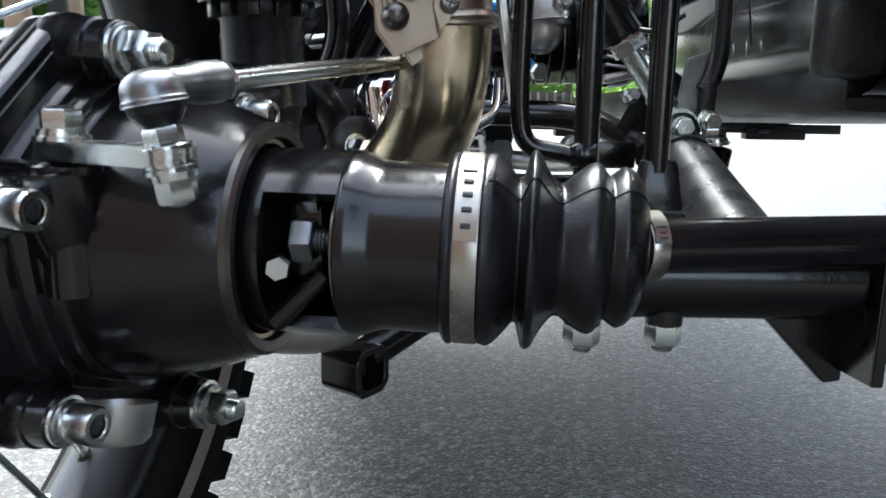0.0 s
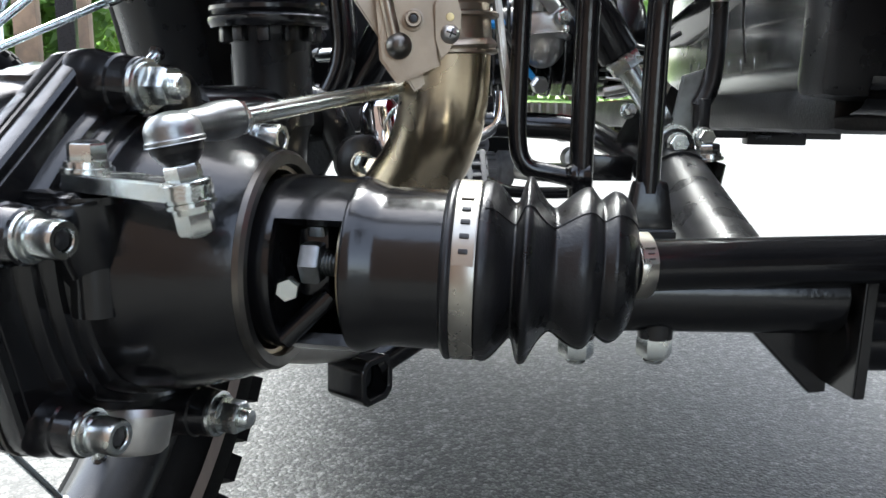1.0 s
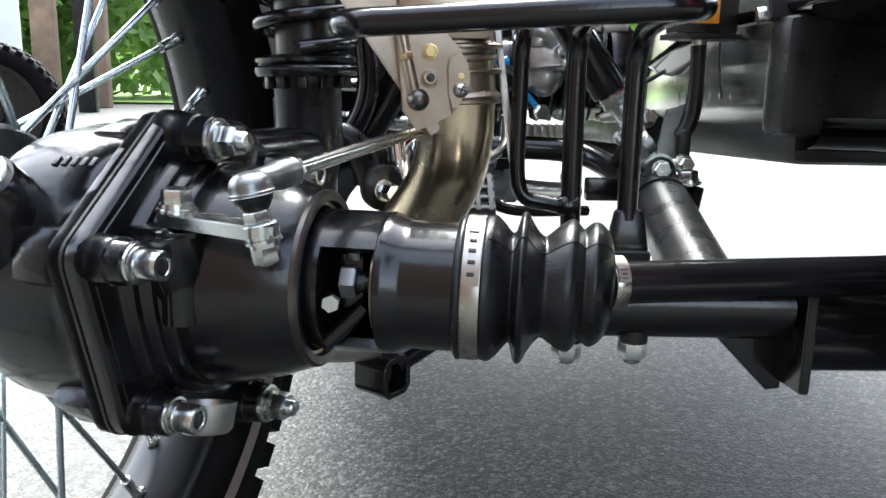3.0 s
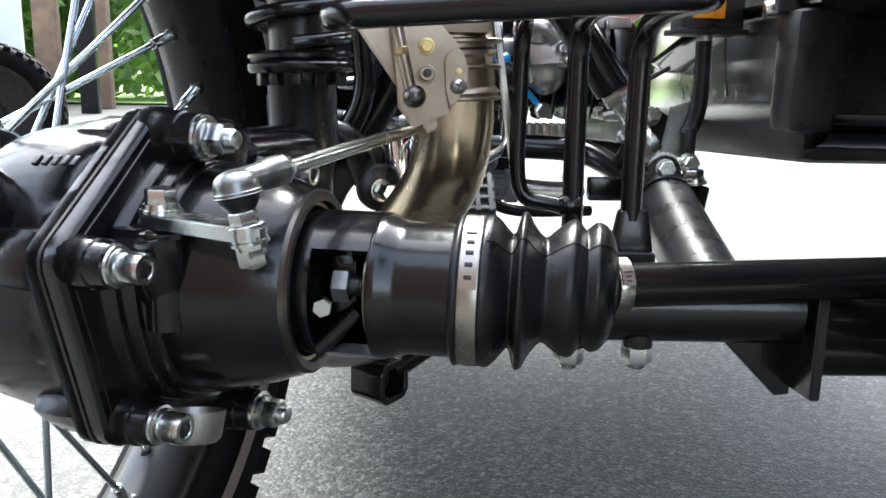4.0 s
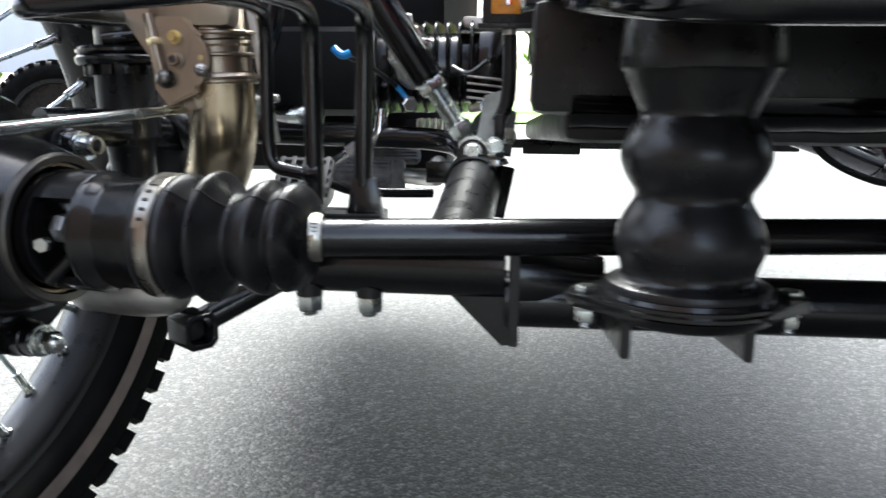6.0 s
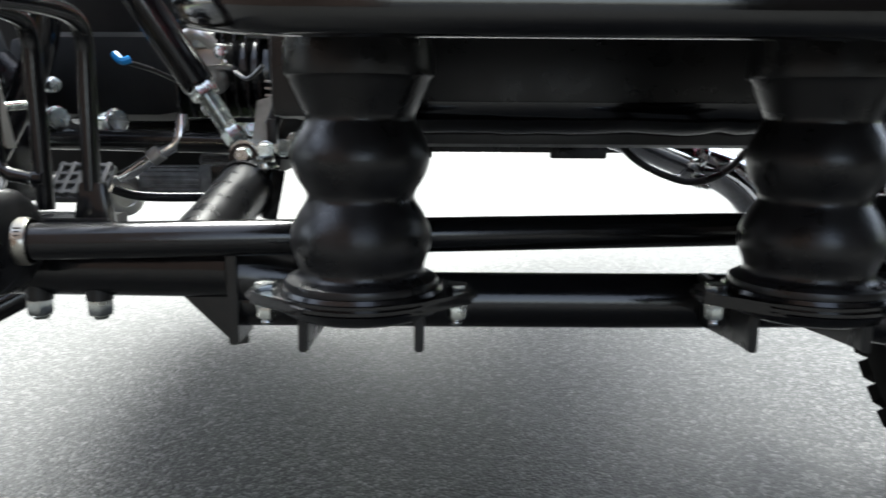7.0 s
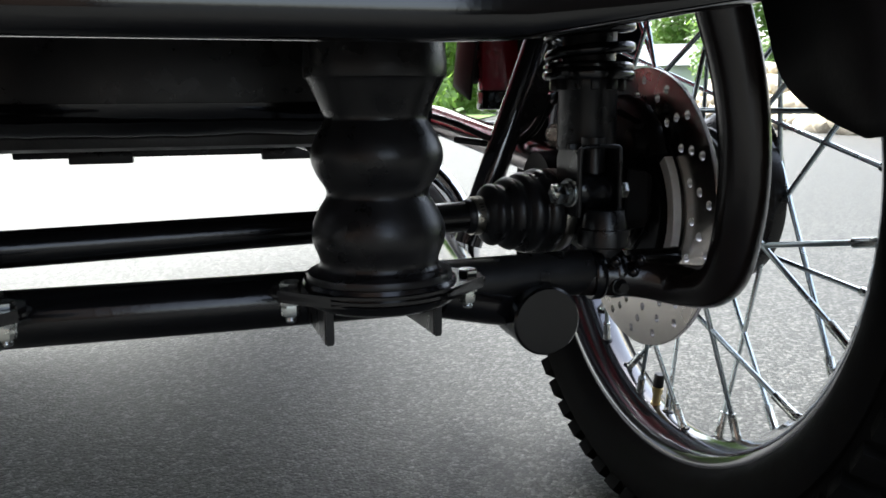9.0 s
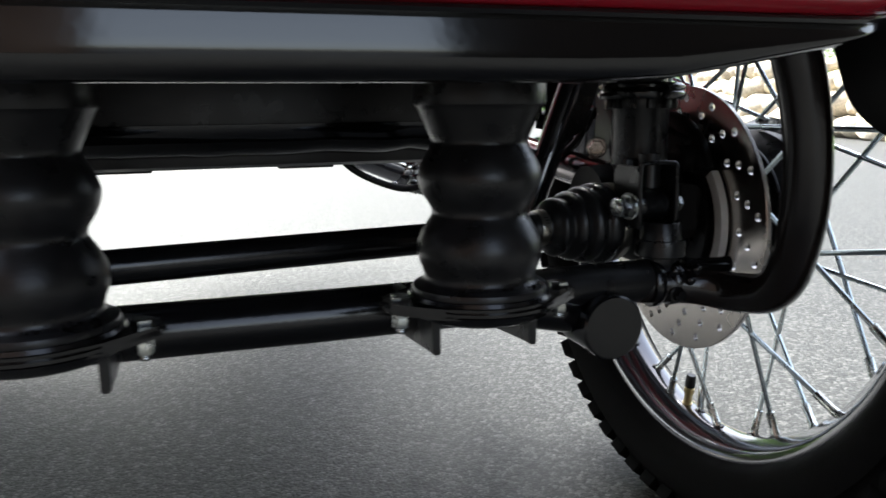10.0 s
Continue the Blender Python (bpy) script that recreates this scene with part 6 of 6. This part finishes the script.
def build_surroundings():
    rng = random.Random(5)
    # lawn beyond the drive
    bm = bmesh.new()
    edge = [(-60, 17), (-20, 14), (-6, 12), (2, 13), (6, 16), (9.5, 24), (11.5, 30), (12, 45), (40, 60), (140, 90), (140, 260), (-160, 260), (-160, 30)]
    vs = [bm.verts.new((x, y, 0.03)) for x, y in edge]
    bm.faces.new(vs)
    solo("lawn", bm, GRASS, "mown green lawn beside the drive", "lawn", kind="structure")
    bm = bmesh.new()
    vs = [bm.verts.new((x, y, 0.03)) for x, y in ((8.6, 5), (9.2, 9), (13, 17), (20, 30), (60, 40), (80, -10), (12, -20))]
    bm.faces.new(vs)
    solo("lawn", bm, GRASS, "mown green lawn behind the stones", "lawn", kind="structure")
    # stone wall at the drive's edge
    wall = thing("stone_wall", (8.2, 8, 0), "loose wall of pale rounded field stones", "stone wall")
    metas = []
    for k in range(5):
        b = bmesh.new()
        bmesh.ops.create_icosphere(b, subdivisions=2, radius=0.5)
        for v in b.verts:
            n = noise.noise(v.co * 1.7 + Vector((k * 7.1, 0, 0)))
            v.co *= 1 + 0.32 * n
            v.co.z *= 0.72
        metas.append(finish(b, "stone"))
        metas[-1].materials.append(STONE)
    line = [Vector((7.0, 4.2, 0)), Vector((7.6, 7.0, 0)), Vector((8.3, 9.6, 0)), Vector((10.2, 13.5, 0)), Vector((12.5, 17.5, 0))]
    for a, b in zip(line, line[1:]):
        n = int((b - a).length / 0.40)
        for row in range(4):
            for i in range(n):
                p = a.lerp(b, (i + 0.5 * (row % 2) + rng.uniform(-0.2, 0.2)) / n)
                away = (b - a).normalized().cross(Z)
                s = rng.uniform(0.36, 0.62) * (1 - 0.07 * row)
                o = new("stone", metas[rng.randrange(5)])
                o.parent = wall
                o.matrix_parent_inverse = Matrix.Translation((-8.2, -8, 0))
                o.matrix_basis = Matrix.Translation(p + away * (0.16 * row + rng.uniform(-0.08, 0.08)) + Z * (0.12 + 0.25 * row)) @ Euler((rng.uniform(-0.5, 0.5), rng.uniform(-0.5, 0.5), rng.uniform(0, 6))).to_matrix().to_4x4() @ Matrix.Diagonal((s * rng.uniform(0.9, 1.4), s, s * rng.uniform(0.8, 1.1), 1))
    # trees
    def tree(x, y, h, r, trunk, n=1500, leaf=0.16, low=0.25, name="tree", label="leafy green tree with slender trunk"):
        t = thing(name, (x, y, 0), label, "tree" if name == "tree" else "bush")
        tr = bmesh.new()
        pipe([(x, y, -0.1), (x + 0.1, y, h * 0.35), (x - 0.05, y + 0.1, h * 0.7), (x, y, h * 0.95)], trunk, 10, tr, radii=(trunk, trunk * 0.3))
        for k in range(7):
            a, z = rng.uniform(0, 6.28), h * rng.uniform(low + 0.1, 0.85)
            pipe([(x, y, z), (x + r * 0.4 * math.cos(a), y + r * 0.4 * math.sin(a), z + r * 0.2), (x + r * 0.8 * math.cos(a), y + r * 0.8 * math.sin(a), z + r * 0.45)], trunk * 0.3, 6, tr, smooth=1, radii=(trunk * 0.35, trunk * 0.08))
        part("trunk", tr, BARK, t)
        verts, faces = [], []
        lumps = [(rng.uniform(-1, 1) * r * 0.65, rng.uniform(-1, 1) * r * 0.65, h * rng.uniform(low + 0.08, 0.95), r * rng.uniform(0.3, 0.55)) for _ in range(16)]
        for _ in range(n):
            lx, ly, lz, lr = lumps[rng.randrange(len(lumps))]
            d = Vector((rng.gauss(0, 1), rng.gauss(0, 1), rng.gauss(0, 0.8)))
            d = d.normalized() * lr * rng.uniform(0.5, 1.05)
            c = Vector((x + lx, y + ly, lz)) + d
            u = Vector((rng.gauss(0, 1), rng.gauss(0, 1), rng.gauss(0, 1))).normalized()
            w = u.orthogonal().normalized() * leaf * rng.uniform(0.5, 1.0)
            u = u * leaf * rng.uniform(0.8, 1.6)
            k = len(verts)
            verts += [c - u * 0.5, c + w * 0.4, c + u * 0.6, c - w * 0.4]
            faces.append((k, k + 1, k + 2, k + 3))
        me = bpy.data.meshes.new("crown")
        me.from_pydata(verts, [], faces)
        me.materials.append(LEAF)
        cr = new("crown", me)
        cr.parent = t
        cr.matrix_parent_inverse = Matrix.Translation((-x, -y, 0))
        tagged(cr, kind="stuff")

    for x, y, h, r, tk in ((-6.6, 13, 7, 2.2, 0.16), (-4.6, 17, 8, 2.6, 0.2), (-9, 20, 9, 3, 0.2), (-2.0, 30, 9, 3.4, 0.25), (2.2, 26, 8, 3.0, 0.2), (5.0, 22, 7, 2.5, 0.18), (8.5, 34, 9, 3.6, 0.25),
                           (-13, 28, 10, 3.6, 0.3), (14, 52, 11, 4.2, 0.3), (19, 58, 12, 4.6, 0.3), (24, 50, 10, 4.4, 0.3), (30, 46, 11, 4.5, 0.3), (36, 40, 10, 4.5, 0.3), (28, 34, 8, 3.4, 0.25), (31, 30, 9, 4, 0.25), (9.5, 60, 11, 4.4, 0.3), (9.8, 29, 8, 3.4, 0.25), (12.5, 36, 9, 3.8, 0.3), (-6.0, 15.5, 6, 2.8, 0.14), (-3.2, 19, 6, 2.8, 0.14)):
        tree(x, y, h, r, tk, n=7000, leaf=0.15 + 0.005 * y, low=0.0 if y > 14 else 0.15)
    # post with timber cladding beside the drive
    solo("timber_post", block(pose(-3.98, 10.5, 1.6), (0.20, 0.16, 3.2), 0.02), BARK, "brown weathered timber post by the trees", "post")
    solo("timber_post", block(pose(-4.68, 10.5, 1.6), (0.30, 0.16, 3.2), 0.02), BARK, "brown weathered timber post by the trees", "post")
    solo("steel_post", block(pose(-3.60, 9.0, 1.5), (0.20, 0.10, 3.0), 0.01), SATIN, "black painted steel post by the drive", "post")
    # white panel beside the posts, added to stand in for bright sky
    bd = thing("white_board", (-5.40, 9.0, 0), "plain white panel on two short legs, added in place of bright sky", "board")
    part("panel", block(pose(-5.40, 9.0, 1.655), (2.2, 0.06, 2.0), 0.01), SIDING, bd)
    for dx in (-0.9, 0.9):
        part("leg", block(pose(-5.40 + dx, 9.0, 0.33), (0.08, 0.05, 0.66), 0.005), SIDING, bd)
    # wheel of another machine parked on the drive
    pw = thing("parked_wheel", (-1.50, 2.6, 0), "black knobbly tyre of a wheel standing on the drive", "wheel")
    wm = axes((-1.50, 2.6, 0.262), (0.25, -1, 0))
    ty = part("tyre", spin(wm, smooth_profile([(-0.045, 0.185), (-0.055, 0.205), (-0.052, 0.232), (-0.035, 0.250), (0.0, 0.256), (0.035, 0.250), (0.052, 0.232), (0.055, 0.205), (0.045, 0.185)], 2), 64), TYRE, pw)
    for k in range(36):
        for u in (-0.040, -0.013, 0.013, 0.040):
            part("knob", block(wm @ pose(0, 0, 0, 10 * k + (5 if abs(u) < 0.02 else 0)) @ pose(u, 0.252 - abs(u) * 0.12, 0), (0.018, 0.018, 0.022), 0.002), TYRE, ty)
    part("rim", spin(wm, [(-0.040, 0.170), (-0.045, 0.190), (-0.035, 0.188), (0.0, 0.176), (0.035, 0.188), (0.045, 0.190), (0.040, 0.170), (0.0, 0.166), (-0.040, 0.170)], 64), SATIN, pw)
    part("wheel_disc", spin(wm, [(-0.02, 0), (-0.02, 0.05), (-0.006, 0.06), (-0.006, 0.168), (0.006, 0.168), (0.006, 0.06), (0.02, 0.05), (0.02, 0)], 48), SATIN, pw)
    # white house far off
    h = thing("house", (27, 42, 0), "white clapboard house with grey roof beyond the lawn", "house")
    part("wall", block(pose(27.5, 42, 1.2, 0, 0, -25), (6.4, 6, 2.4), 0.02), SIDING, h)
    rf = bmesh.new()
    rm = pose(27.5, 42, 2.4, 0, 0, -25)
    vv = [rf.verts.new(rm @ Vector(c)) for c in ((-3.5, -3.4, 0), (3.5, -3.4, 0), (3.5, 3.4, 0), (-3.5, 3.4, 0), (-3.5, 0, 1.4), (3.5, 0, 1.4))]
    for f in ((0, 1, 5, 4), (2, 3, 4, 5), (0, 4, 3), (1, 2, 5), (0, 3, 2, 1)):
        rf.faces.new([vv[i] for i in f])
    part("roof", rf, ROOFING, h)
    part("window", block(rm @ pose(2.2, -3.02, -1.2), (1.0, 0.08, 1.1), 0.01), GLASSY, h)


build_surroundings()
# unseen walls added to block light; the open gap between them reflects in the sill
solo("wall_south", block(pose(-10.9, -3.0, 2.0), (22, 0.3, 4.0), 0.02), BROWNWALL, "unseen brown wall added behind the drive to shape light", "wall", kind="structure")
solo("wall_south_east", block(pose(12.5, -3.0, 2.3), (22, 0.3, 4.6), 0.02), DARKWALL, "unseen dark wall added behind the drive to shape light", "wall", kind="structure")
